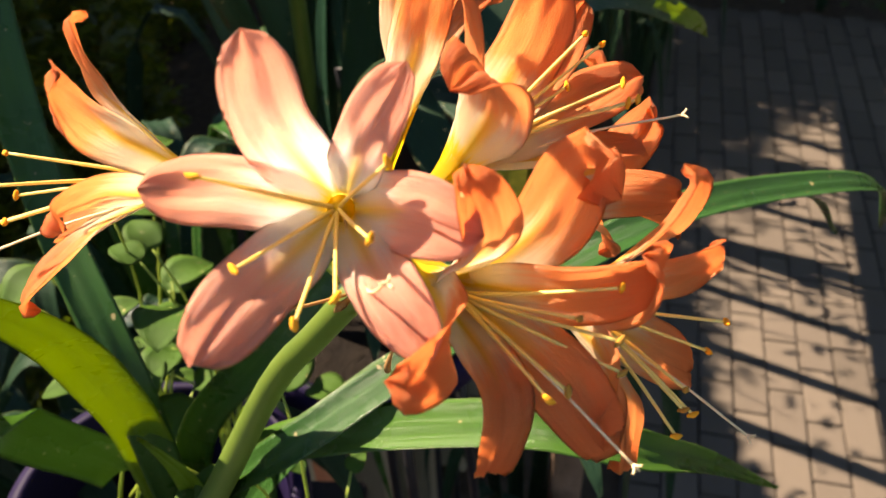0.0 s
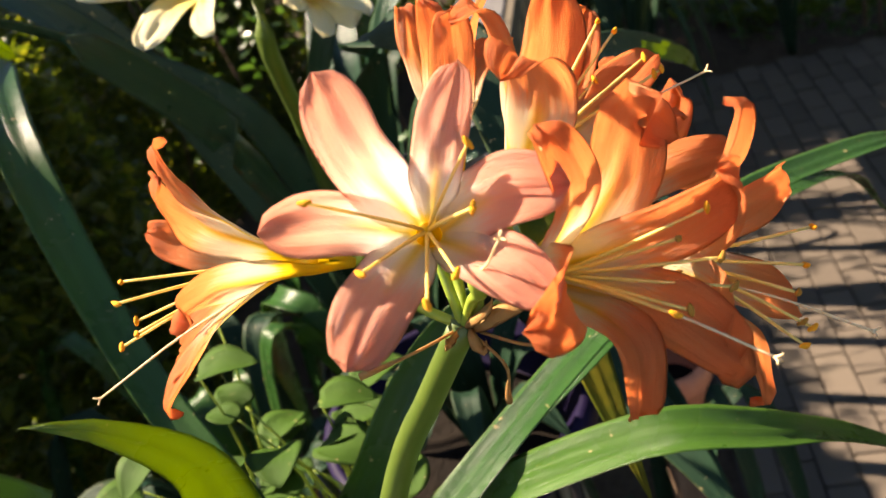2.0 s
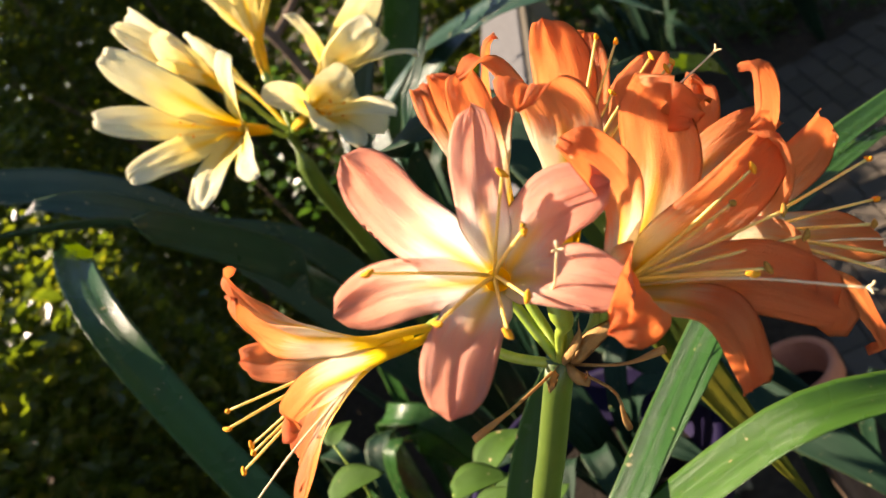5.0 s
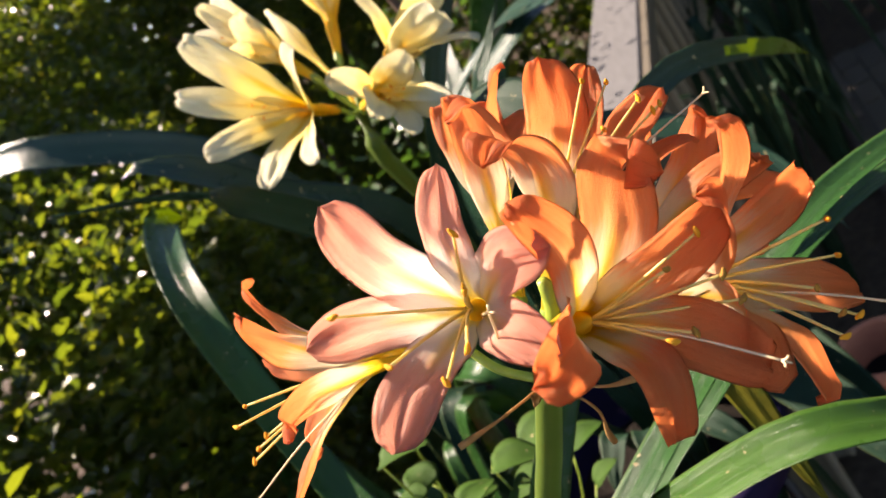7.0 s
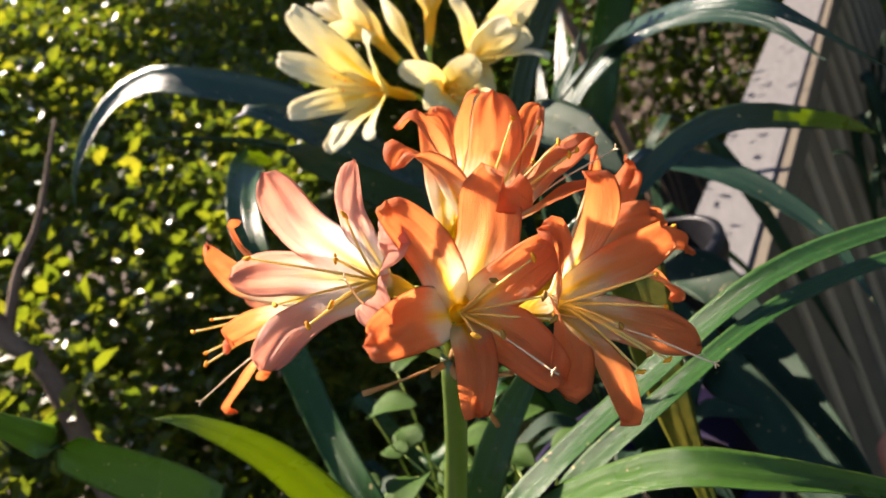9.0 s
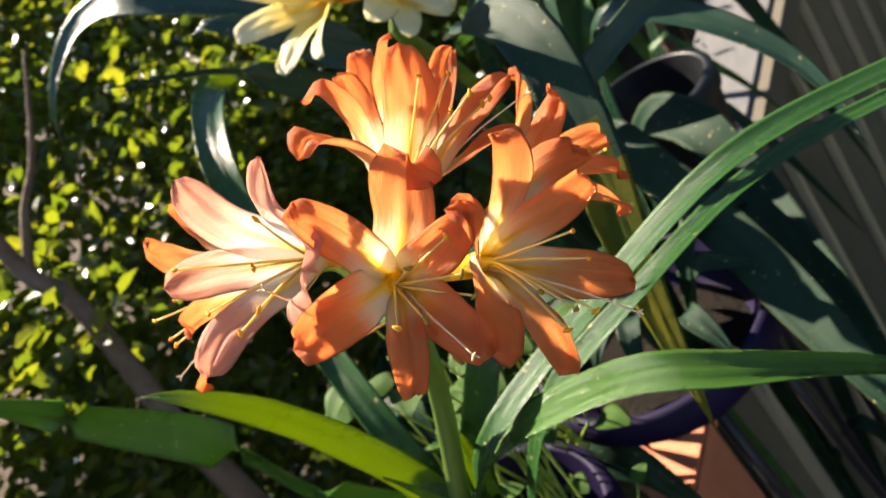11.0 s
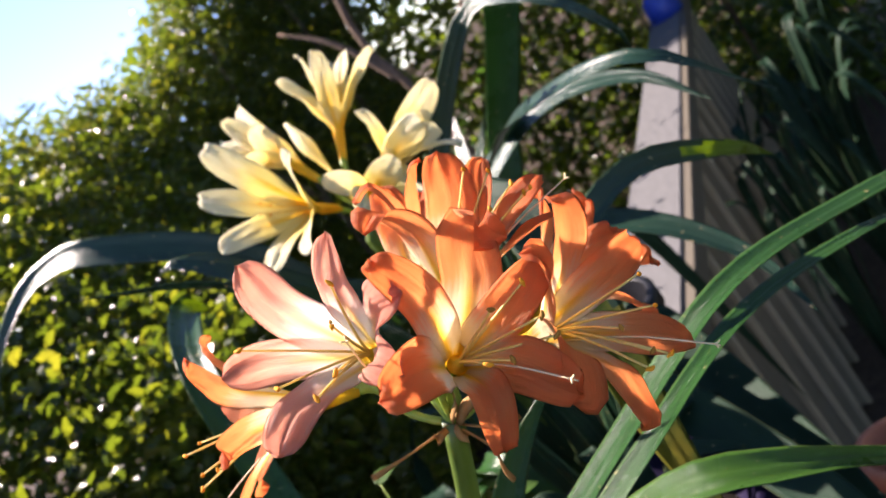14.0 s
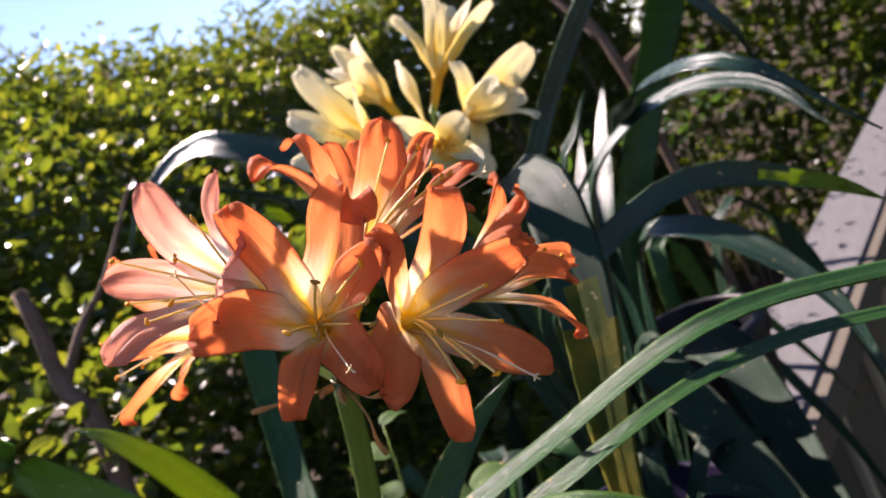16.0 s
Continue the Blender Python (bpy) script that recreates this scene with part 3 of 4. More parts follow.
fl, ax = flower(orange_plant, HUB, B, C, [
    dict(T=(0.021, 0.232, 0.830), M=(0.024, 0.230, 0.808), w=0.0112, curl=85, curl_len=0.010),
    dict(T=(0.026, 0.199, 0.827), M=(0.030, 0.212, 0.806), w=0.0112, curl=85, curl_len=0.010),
    dict(T=(0.045, 0.254, 0.819), M=(0.039, 0.248, 0.802), w=0.0115, curl=35),
    dict(T=(0.055, 0.266, 0.806), M=(0.045, 0.254, 0.794), w=0.0080, curl=35),
    dict(T=(0.071, 0.256, 0.789), M=(0.053, 0.246, 0.784), w=0.0104, curl=35),
    dict(T=(0.072, 0.236, 0.778), M=(0.053, 0.232, 0.778), w=0.0080, curl=50),
], ORANGE, "orange flower that opens upwards")
for i, a in enumerate([(0.054, 0.238, 0.813), (0.060, 0.247, 0.805), (0.066, 0.239, 0.797), (0.071, 0.240, 0.791), (0.051, 0.247, 0.791), (0.068, 0.238, 0.791)]):
    stamen(fl, C, ax, a, turn=i * 0.8)
style(fl, C, ax, (0.085, 0.240, 0.786))

# trumpet that hangs out to the side
B, C = (-0.043, 0.234, 0.760), (-0.066, 0.226, 0.772)
fl, ax = flower(orange_plant, HUB, B, C, [
    dict(T=(-0.082, 0.206, 0.817), M=(-0.080, 0.216, 0.797), w=0.0098, curl=40),
    dict(T=(-0.090, 0.239, 0.816), M=(-0.085, 0.235, 0.797), w=0.0062, curl=75),
    dict(T=(-0.090, 0.196, 0.782), M=(-0.083, 0.210, 0.779), w=0.0088),
    dict(T=(-0.105, 0.191, 0.755), M=(-0.089, 0.211, 0.765), w=0.0088),
    dict(T=(-0.111, 0.229, 0.750), M=(-0.093, 0.228, 0.762), w=0.0080),
    dict(T=(-0.106, 0.244, 0.785), M=(-0.091, 0.238, 0.780), w=0.0088, curl=30),
], ORANGE, "orange flower that hangs out sideways")
for i, a in enumerate([(-0.113, 0.222, 0.784), (-0.106, 0.200, 0.789), (-0.115, 0.221, 0.769), (-0.104, 0.197, 0.779), (-0.115, 0.205, 0.771)]):
    stamen(fl, C, ax, a, turn=i * 0.8)
style(fl, C, ax, (-0.133, 0.207, 0.753), (0.004, 0.0, 0.001))

# flowers on the far side of the umbel
B, C = (0.016, 0.240, 0.735), (0.045, 0.254, 0.740)
fl, ax = flower(orange_plant, HUB, B, C, [
    dict(T=(0.082, 0.270, 0.766), M=(0.070, 0.258, 0.757), w=0.0088),
    dict(T=(0.066, 0.291, 0.773), M=(0.058, 0.284, 0.757), w=0.0064),
    dict(T=(0.094, 0.254, 0.732), M=(0.075, 0.254, 0.742), w=0.0076),
    dict(T=(0.077, 0.280, 0.699), M=(0.068, 0.272, 0.718), w=0.0070),
    dict(T=(0.082, 0.295, 0.728), M=(0.068, 0.284, 0.733), w=0.0088),
    dict(T=(0.090, 0.240, 0.755), M=(0.072, 0.244, 0.753), w=0.0080),
], ORANGE, "orange flower on the far side of the umbel")
for i, a in enumerate([(0.086, 0.258, 0.744), (0.090, 0.262, 0.738), (0.084, 0.268, 0.728)]):
    stamen(fl, C, ax, a, turn=i * 0.8)
B, C = (-0.010, 0.244, 0.750), (0.001, 0.264, 0.782)
fl, ax = flower(orange_plant, HUB, B, C, [
    dict(T=(-0.002, 0.314, 0.814), M=(-0.003, 0.297, 0.801), w=0.0080),
    dict(T=(0.026, 0.284, 0.819), M=(0.016, 0.279, 0.804), w=0.0080, curl=40),
    dict(T=(0.006, 0.296, 0.817), M=(0.005, 0.286, 0.803), w=0.0080, curl=40),
    dict(T=(0.028, 0.314, 0.790), M=(0.014, 0.298, 0.790), w=0.0088),
    dict(T=(0.012, 0.318, 0.802), M=(0.008, 0.300, 0.796), w=0.0084, curl=40),
    dict(T=(0.012, 0.264, 0.820), M=(0.008, 0.264, 0.804), w=0.0080, curl=40),
], ORANGE, "orange flower on the far side of the umbel")

# young fruit and dried bracts at the hub
for k, (p, r) in enumerate([((0.008, 0.214, 0.764), 0.0026), ((-0.004, 0.212, 0.752), 0.0022)]):
    p = Vector(p)
    pts = spline([HUB, HUB.lerp(p, 0.6), p - Vector((0, 0, 0.004)), p + Vector((0.001, -0.001, 0.007))], 16)
    part("green_fruit", rod("green_fruit", pts, lambda v: 0.0016 + r * math.exp(-((v - 0.80) / 0.16) ** 2) * (0.55 if v > 0.97 else 1), 10), PEDICEL, orange_plant, "small swollen green fruit")
for k, (e, w) in enumerate([((0.008, 0.211, 0.739), 0.0036), ((-0.010, 0.214, 0.722), 0.0024), ((-0.022, 0.216, 0.727), 0.0020), ((-0.002, 0.213, 0.741), 0.0024)]):
    e = Vector(e)
    pts = spline([HUB, HUB.lerp(e, 0.5) + Vector((0, -0.003, 0.002)), e, e + Vector((0.003, -0.002, 0.006))], 10)
    me = blade("dried_bract", pts, lambda v: w * math.sin(math.pi * min(1, v * 0.8 + 0.2)), lambda i: Vector((0.5, 0.3, 0.8)), 0.0004, lambda u, v, ww: 0.5 * ww * u * u + 0.0006 * math.sin(9 * v + k), 6)
    part("dried_bract", me, DRY, orange_plant, "papery brown dried bract")
for ctrl in ([HUB, (-0.004, 0.216, 0.712), (-0.006, 0.216, 0.700), (-0.007, 0.219, 0.692)], [HUB, (0.004, 0.212, 0.722), (0.018, 0.204, 0.724)], [HUB, (-0.032, 0.212, 0.731), (-0.050, 0.204, 0.734)]):
    part("withered_flower", rod("withered_flower", spline(ctrl, 12), lambda v: 0.0006 + 0.0008 * ss(0.6, 0.95, v), 7), DRY, orange_plant, "withered brown flower stalk")

# the flower stalk
part("stalk", rod("stalk", spline([HUB + Vector((0.001, 0, 0.002)), (-0.038, 0.240, 0.685), (-0.065, 0.252, 0.639), (-0.117, 0.247, 0.538), (-0.186, 0.278, 0.415), (-0.20, 0.29, 0.34)], 30), lambda v: 0.0052 + 0.0035 * v, 14), STEM, orange_plant)


# ---- strap leaves ----
def strap(parent, ctrl, half, mat, face=(0, 0, 1), keel=0.28, tip=0.30, label="", roll=0.0, wave=0.002, tip_mat=None, tip_from=0.84, flare=1.0):
    """A long strap leaf from its base to its pointed tip, with a shallow channel."""
    pts = spline(ctrl, 40)
    face = Vector(face).normalized()
    ph = pts[-1].x * 40 + pts[-1].z * 17

    def across(i):
        t = (pts[min(i + 1, 39)] - pts[max(i - 1, 0)]).normalized()
        a = t.cross(face)
        if a.length < 0.2:
            a = t.cross(Vector((0.4, -0.8, 0.3)))
        a.normalize()
        g = roll * (i / 39 - 0.3)
        return a * math.cos(g) + t.cross(a) * math.sin(g)

    def hw(v):
        w = half * (0.72 + 0.28 * ss(0.0, 0.35, v)) * (1 + (flare - 1) * ss(0.45, 0.75, v))
        if v > 1 - tip:
            w *= max(0.0, 1 - ((v - 1 + tip) / tip) ** 1.7)
        return w

    def lift(u, v, w):
        return keel * w * (u * u - 0.35) + wave * noise.noise(Vector((u * 0.8, v * 7, ph))) + 0.0012 * (1 - abs(u)) ** 6

    me = blade("leaf", pts, hw, across, 0.0012, lift, 10)
    ob = part("leaf", me, mat, parent, label)
    if tip_mat:
        me.materials.append(tip_mat)
        uv = me.uv_layers[0].data
        for poly in me.polygons:
            if uv[poly.loop_start].uv.y > tip_from + 0.10 * abs(uv[poly.loop_start].uv.x - 0.45):
                poly.material_index = 1
    return ob


BASE = (-0.17, 0.31, 0.34)
strap(orange_plant, [BASE, (-0.168, 0.305, 0.450), (-0.160, 0.292, 0.550), (-0.145, 0.258, 0.640), (-0.126, 0.220, 0.705), (-0.136, 0.200, 0.746), (-0.159, 0.201, 0.755)], 0.0140, LEAF_BRIGHT, (0.35, -0.8, 0.25), label="bright yellow-green strap leaf")
strap(orange_plant, [BASE, (-0.121, 0.271, 0.512), (-0.054, 0.247, 0.609), (0.039, 0.306, 0.641), (0.115, 0.350, 0.656), (0.190, 0.398, 0.637), (0.264, 0.440, 0.605), (0.315, 0.510, 0.510)], 0.0098, LEAF, (-0.2, -0.3, 1), label="long glossy arching strap leaf")
strap(orange_plant, [BASE, (-0.112, 0.293, 0.477), (-0.041, 0.296, 0.577), (0.036, 0.328, 0.610), (0.102, 0.383, 0.614), (0.169, 0.429, 0.600), (0.247, 0.489, 0.560), (0.304, 0.546, 0.475)], 0.0088, LEAF, (-0.2, -0.3, 1), label="long glossy arching strap leaf")
strap(orange_plant, [BASE, (-0.131, 0.283, 0.482), (-0.073, 0.257, 0.588), (0.033, 0.241, 0.631), (0.092, 0.240, 0.617), (0.135, 0.262, 0.576), (0.185, 0.285, 0.520)], 0.0112, LEAF_MID, (-0.1, -0.2, 1), label="arching mid-green strap leaf")
strap(orange_plant, [BASE, (-0.158, 0.292, 0.462), (-0.163, 0.304, 0.567), (-0.217, 0.381, 0.645), (-0.264, 0.483, 0.755), (-0.303, 0.594, 0.792), (-0.322, 0.662, 0.773)], 0.0115, LEAF, (0.55, -0.75, 0.25), label="long dark green strap leaf with a curled yellow-green tip", tip=0.12, tip_mat=LEAF_BRIGHT, tip_from=0.88, flare=1.25)
strap(orange_plant, [BASE, (-0.186, 0.309, 0.473), (-0.218, 0.277, 0.574), (-0.237, 0.268, 0.655), (-0.270, 0.243, 0.726), (-0.283, 0.205, 0.801)], 0.0170, LEAF_MID, (-0.4, -0.3, 0.9), label="green strap leaf")
strap(orange_plant, [BASE, (-0.152, 0.324, 0.489), (-0.093, 0.324, 0.581), (-0.050, 0.342, 0.629), (-0.001, 0.354, 0.661)], 0.0115, LEAF, (0.2, -0.9, 0.4), label="short green strap leaf with a torn brown edge")
strap(orange_plant, [BASE, (-0.13, 0.288, 0.46), (-0.10, 0.272, 0.55), (-0.085, 0.268, 0.60), (-0.075, 0.25, 0.63)], 0.0075, LEAF_BRIGHT, (0.1, -0.9, 0.3), label="young bright green leaf")
strap(orange_plant, [BASE, (-0.14, 0.284, 0.46), (-0.125, 0.262, 0.55), (-0.13, 0.245, 0.61)], 0.0070, LEAF_BRIGHT, (0.1, -0.9, 0.3), label="young bright green leaf")

# ---- the pale yellow lily behind ----
YH = Vector((-0.112, 0.605, 0.772))
yellow_plant = thing("lily_plant", (-0.17, 0.84, 0.10), "flowering lily with pale cream-yellow flowers behind the orange one", "plant")


def simple_flower(B, C, tips, label, w=0.0135):
    f, a = flower(yellow_plant, YH, B, C, [dict(T=t, w=w * (1.0 if i % 2 else 0.82), curl=45, curl_len=0.006) for i, t in enumerate(tips)], CREAM, label)
    av = sum((Vector(t) for t in tips), Vector()) / len(tips)
    for i in range(4):
        g = i * 1.6
        stamen(f, C, a, Vector(C).lerp(av, 0.75) + Vector((0.006 * math.cos(g), 0.004, 0.006 * math.sin(g))), length=0.003, turn=g)
    return f


simple_flower((-0.106, 0.632, 0.812), (-0.0975, 0.655, 0.838), [(-0.103, 0.715, 0.909), (-0.043, 0.703, 0.873), (-0.115, 0.663, 0.898), (-0.070, 0.729, 0.887), (-0.075, 0.665, 0.900), (-0.092, 0.735, 0.893)], "cream-yellow flower that opens upwards", 0.0120)
simple_flower((-0.126, 0.609, 0.812), (-0.143, 0.623, 0.842), [(-0.174, 0.643, 0.900), (-0.171, 0.677, 0.904), (-0.197, 0.640, 0.881), (-0.150, 0.622, 0.880), (-0.172, 0.603, 0.866), (-0.200, 0.665, 0.890)], "cream-yellow half-open flower", 0.0120)
simple_flower((-0.098, 0.608, 0.783), (-0.062, 0.598, 0.794), [(-0.004, 0.576, 0.775), (0.000, 0.620, 0.821), (-0.062, 0.619, 0.838), (-0.016, 0.570, 0.807), (-0.060, 0.575, 0.762), (-0.017, 0.605, 0.790)], "cream-yellow open flower")
simple_flower((-0.122, 0.590, 0.785), (-0.131, 0.562, 0.803), [(-0.207, 0.573, 0.861), (-0.170, 0.561, 0.889), (-0.201, 0.535, 0.823), (-0.167, 0.505, 0.789), (-0.124, 0.488, 0.789), (-0.096, 0.495, 0.850)], "cream-yellow open flower", 0.0140)
simple_flower((-0.104, 0.590, 0.776), (-0.080, 0.563, 0.784), [(-0.093, 0.527, 0.815), (-0.049, 0.545, 0.797), (-0.061, 0.497, 0.765), (-0.073, 0.490, 0.790), (-0.035, 0.510, 0.766), (-0.048, 0.548, 0.752)], "cream-yellow open flower")
# a closed bud
pts = spline([YH, (-0.118, 0.625, 0.795), (-0.130, 0.655, 0.822), (-0.1485, 0.695, 0.868)], 22)
part("bud", rod("bud", pts, lambda v: 0.0018 + 0.0058 * math.exp(-((v - 0.74) / 0.19) ** 2) * (1 - 0.5 * ss(0.9, 1.0, v)), 10), CREAM, yellow_plant, "closed cream-yellow bud")
part("stalk", rod("stalk", spline([YH, (-0.119, 0.600, 0.742), (-0.130, 0.652, 0.690), (-0.143, 0.72, 0.615), (-0.165, 0.80, 0.40), (-0.17, 0.84, 0.10)], 28), lambda v: 0.0068 + 0.003 * v, 12), STEM, yellow_plant)
YB = (-0.17, 0.84, 0.10)
strap(yellow_plant, [YB, (-0.234, 0.836, 0.467), (-0.323, 0.828, 0.756), (-0.471, 0.815, 0.883), (-0.568, 0.839, 0.906), (-0.645, 0.841, 0.889), (-0.714, 0.833, 0.845), (-0.760, 0.836, 0.790)], 0.0190, LEAF_DARK, (0.15, -0.75, 0.6), label="dark drooping strap leaf")
strap(yellow_plant, [YB, (-0.178, 0.836, 0.385), (-0.209, 0.817, 0.605), (-0.279, 0.770, 0.713), (-0.318, 0.746, 0.781), (-0.357, 0.733, 0.823), (-0.383, 0.733, 0.824)], 0.0180, LEAF_DARK, (0.2, -0.6, 0.8), label="dark folded strap leaf", tip=0.12)
strap(yellow_plant, [YB, (-0.10, 0.82, 0.50), (-0.060, 0.80, 0.655), (0.00, 0.79, 0.705), (0.075, 0.775, 0.722), (0.145, 0.72, 0.705), (0.185, 0.67, 0.66)], 0.0180, LEAF_DARK, (-0.2, -0.3, 1), label="dark arching strap leaf")
strap(yellow_plant, [YB, (-0.182, 0.919, 0.388), (-0.140, 0.945, 0.608), (-0.021, 0.870, 0.700), (0.045, 0.690, 0.745), (0.146, 0.550, 0.754), (0.217, 0.549, 0.671)], 0.0165, LEAF_DARK, (-0.2, -0.3, 1), label="dark arching strap leaf")
strap(yellow_plant, [(-0.12, 0.85, 0.10), (-0.151, 0.979, 0.432), (-0.056, 1.043, 0.638), (0.043, 1.018, 0.783), (0.120, 0.959, 0.901), (0.193, 0.890, 1.002), (0.261, 0.819, 1.098)], 0.0230, LEAF, (0.1, -1, 0.2), label="broad upright strap leaf")
strap(yellow_plant, [(-0.13, 0.82, 0.10), (-0.09, 0.75, 0.55), (-0.041, 0.690, 0.702), (-0.010, 0.680, 0.738), (0.020, 0.660, 0.772)], 0.0160, LEAF_DARK, (-0.6, -0.5, 0.6), label="glossy upright strap leaf")
strap(yellow_plant, [(-0.13, 0.80, 0.10), (-0.087, 0.656, 0.430), (-0.057, 0.539, 0.612), (0.026, 0.486, 0.675), (0.099, 0.523, 0.691), (0.168, 0.582, 0.643), (0.203, 0.656, 0.589)], 0.0098, LEAF_DARK, (-0.1, -0.9, 0.45), label="arching strap leaf with a yellow-green tip", tip=0.2, tip_mat=LEAF_BRIGHT, tip_from=0.83)
strap(yellow_plant, [(-0.12, 0.82, 0.10), (-0.085, 0.830, 0.40), (-0.04, 0.800, 0.575), (0.014, 0.760, 0.600), (0.080, 0.715, 0.574), (0.139, 0.660, 0.517), (0.160, 0.600, 0.455)], 0.0140, LEAF_DARK, (-0.2, -0.4, 1), label="dark arching strap leaf")
strap(yellow_plant, [YB, (-0.114, 0.712, 0.407), (-0.062, 0.652, 0.666), (-0.043, 0.551, 0.738), (0.015, 0.474, 0.735), (0.033, 0.413, 0.675), (0.033, 0.354, 0.599), (0.043, 0.288, 0.525)], 0.0165, LEAF_SHADE, (0.1, -0.5, 0.8), keel=0.18, label="broad drooping leaf with a tip coloured yellow-green, yellowed and as if backlit", tip=0.2, tip_mat=LEAF_SICK_BACKLIT, tip_from=0.79, flare=1.2)
strap(yellow_plant, [(-0.14, 0.85, 0.10), (-0.165, 0.788, 0.415), (-0.115, 0.742, 0.662), (0.030, 0.727, 0.835), (0.105, 0.650, 0.830), (0.150, 0.630, 0.765), (0.150, 0.670, 0.725)], 0.0105, LEAF_DARK, (0.35, -1.0, 0.35), label="narrow arching strap leaf")
strap(yellow_plant, [YB, (-0.18, 0.76, 0.45), (-0.185, 0.64, 0.655), (-0.205, 0.59, 0.735), (-0.238, 0.54, 0.805), (-0.28, 0.46, 0.86)], 0.0170, LEAF_DARK, (-0.3, -0.5, 0.9), label="dark strap leaf")

strap(yellow_plant, [(-0.15, 0.92, 0.10), (-0.13, 0.95, 0.50), (-0.105, 1.03, 0.64), (-0.085, 1.13, 0.737)], 0.0260, LEAF_DARK, (-0.41, -0.59, 0.70), label="short glossy upright leaf", tip=0.4)
strap(yellow_plant, [(-0.16, 0.92, 0.10), (-0.16, 0.93, 0.46), (-0.148, 1.00, 0.59), (-0.135, 1.10, 0.69)], 0.0240, LEAF_DARK, (-0.41, -0.59, 0.70), label="short glossy upright leaf", tip=0.4)
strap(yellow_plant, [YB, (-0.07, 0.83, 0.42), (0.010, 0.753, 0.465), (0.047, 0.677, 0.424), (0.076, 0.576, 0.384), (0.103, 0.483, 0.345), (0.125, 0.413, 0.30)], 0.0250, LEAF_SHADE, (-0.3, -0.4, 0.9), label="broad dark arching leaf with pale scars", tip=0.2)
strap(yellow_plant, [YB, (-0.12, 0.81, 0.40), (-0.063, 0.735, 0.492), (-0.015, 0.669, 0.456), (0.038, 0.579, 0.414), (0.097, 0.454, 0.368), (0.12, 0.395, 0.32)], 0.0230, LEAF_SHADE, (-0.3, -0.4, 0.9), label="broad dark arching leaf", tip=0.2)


# ---- leafy clumps without flowers ----
def leaf_clump(base, n, height, reach, seed, label, half=0.018, mat=None):
    """A tuft of long arching strap leaves."""
    r = random.Random(seed)
    base = Vector(base)
    ob = thing("leafy_clump", base, label, "plant", "strap-leaved clumps")
    for k in range(n):
        g = 2 * math.pi * (k + r.uniform(-0.35, 0.35)) / n
        h, q = height * r.uniform(0.65, 1.05), reach * r.uniform(0.55, 1.1)
        d = Vector((math.cos(g), math.sin(g), 0))
        p0 = base + d * 0.02
        strap(ob, [p0, p0 + d * q * 0.18 + Vector((0, 0, h * 0.55)), p0 + d * q * 0.5 + Vector((0, 0, h * 0.95)), p0 + d * q * 0.85 + Vector((0, 0, h * 0.9)), p0 + d * q * 1.15 + Vector((0, 0, h * r.uniform(0.45, 0.8)))],
              half * r.uniform(0.8, 1.15), mat or r.choice((LEAF_SHADE, LEAF_DARK, LEAF)), (d.x * -0.3, d.y * -0.3, 1), roll=r.uniform(-0.6, 0.6))
    return ob


leaf_clump((-0.50, 1.05, FLOOR), 13, 1.86, 0.40, 21, "dark strap-leaved clump in shade behind the lilies")
leaf_clump((-0.35, 0.70, -0.03), 11, 0.44, 0.22, 22, "dark strap-leaved clump in shade behind the lilies")
leaf_clump((-0.55, 0.55, FLOOR), 11, 1.74, 0.30, 23, "dark strap-leaved clump in shade behind the lilies")
leaf_clump((-0.30, 1.45, FLOOR), 12, 1.77, 0.40, 24, "dark strap-leaved clump beside the fence")
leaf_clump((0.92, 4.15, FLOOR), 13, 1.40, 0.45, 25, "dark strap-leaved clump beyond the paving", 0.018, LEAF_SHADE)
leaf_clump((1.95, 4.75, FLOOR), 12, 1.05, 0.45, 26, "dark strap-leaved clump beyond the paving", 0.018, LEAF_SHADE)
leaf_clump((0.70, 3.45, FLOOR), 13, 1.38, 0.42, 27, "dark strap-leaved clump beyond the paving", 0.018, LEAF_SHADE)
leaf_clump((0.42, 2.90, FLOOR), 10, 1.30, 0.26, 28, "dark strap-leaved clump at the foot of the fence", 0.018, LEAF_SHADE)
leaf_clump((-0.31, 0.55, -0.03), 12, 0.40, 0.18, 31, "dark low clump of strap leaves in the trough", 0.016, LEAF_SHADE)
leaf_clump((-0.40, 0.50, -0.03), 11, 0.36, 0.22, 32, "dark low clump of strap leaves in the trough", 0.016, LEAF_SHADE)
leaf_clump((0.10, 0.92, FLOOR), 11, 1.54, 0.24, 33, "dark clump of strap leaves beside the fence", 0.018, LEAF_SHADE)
# added tuft, there only to keep light off the bowl's soil
leaf_clump((-0.06, 0.57, 0.335), 9, 0.13, 0.11, 41, "small dark tuft of leaves added in the purple bowl to shade its soil", 0.012, LEAF_SHADE)

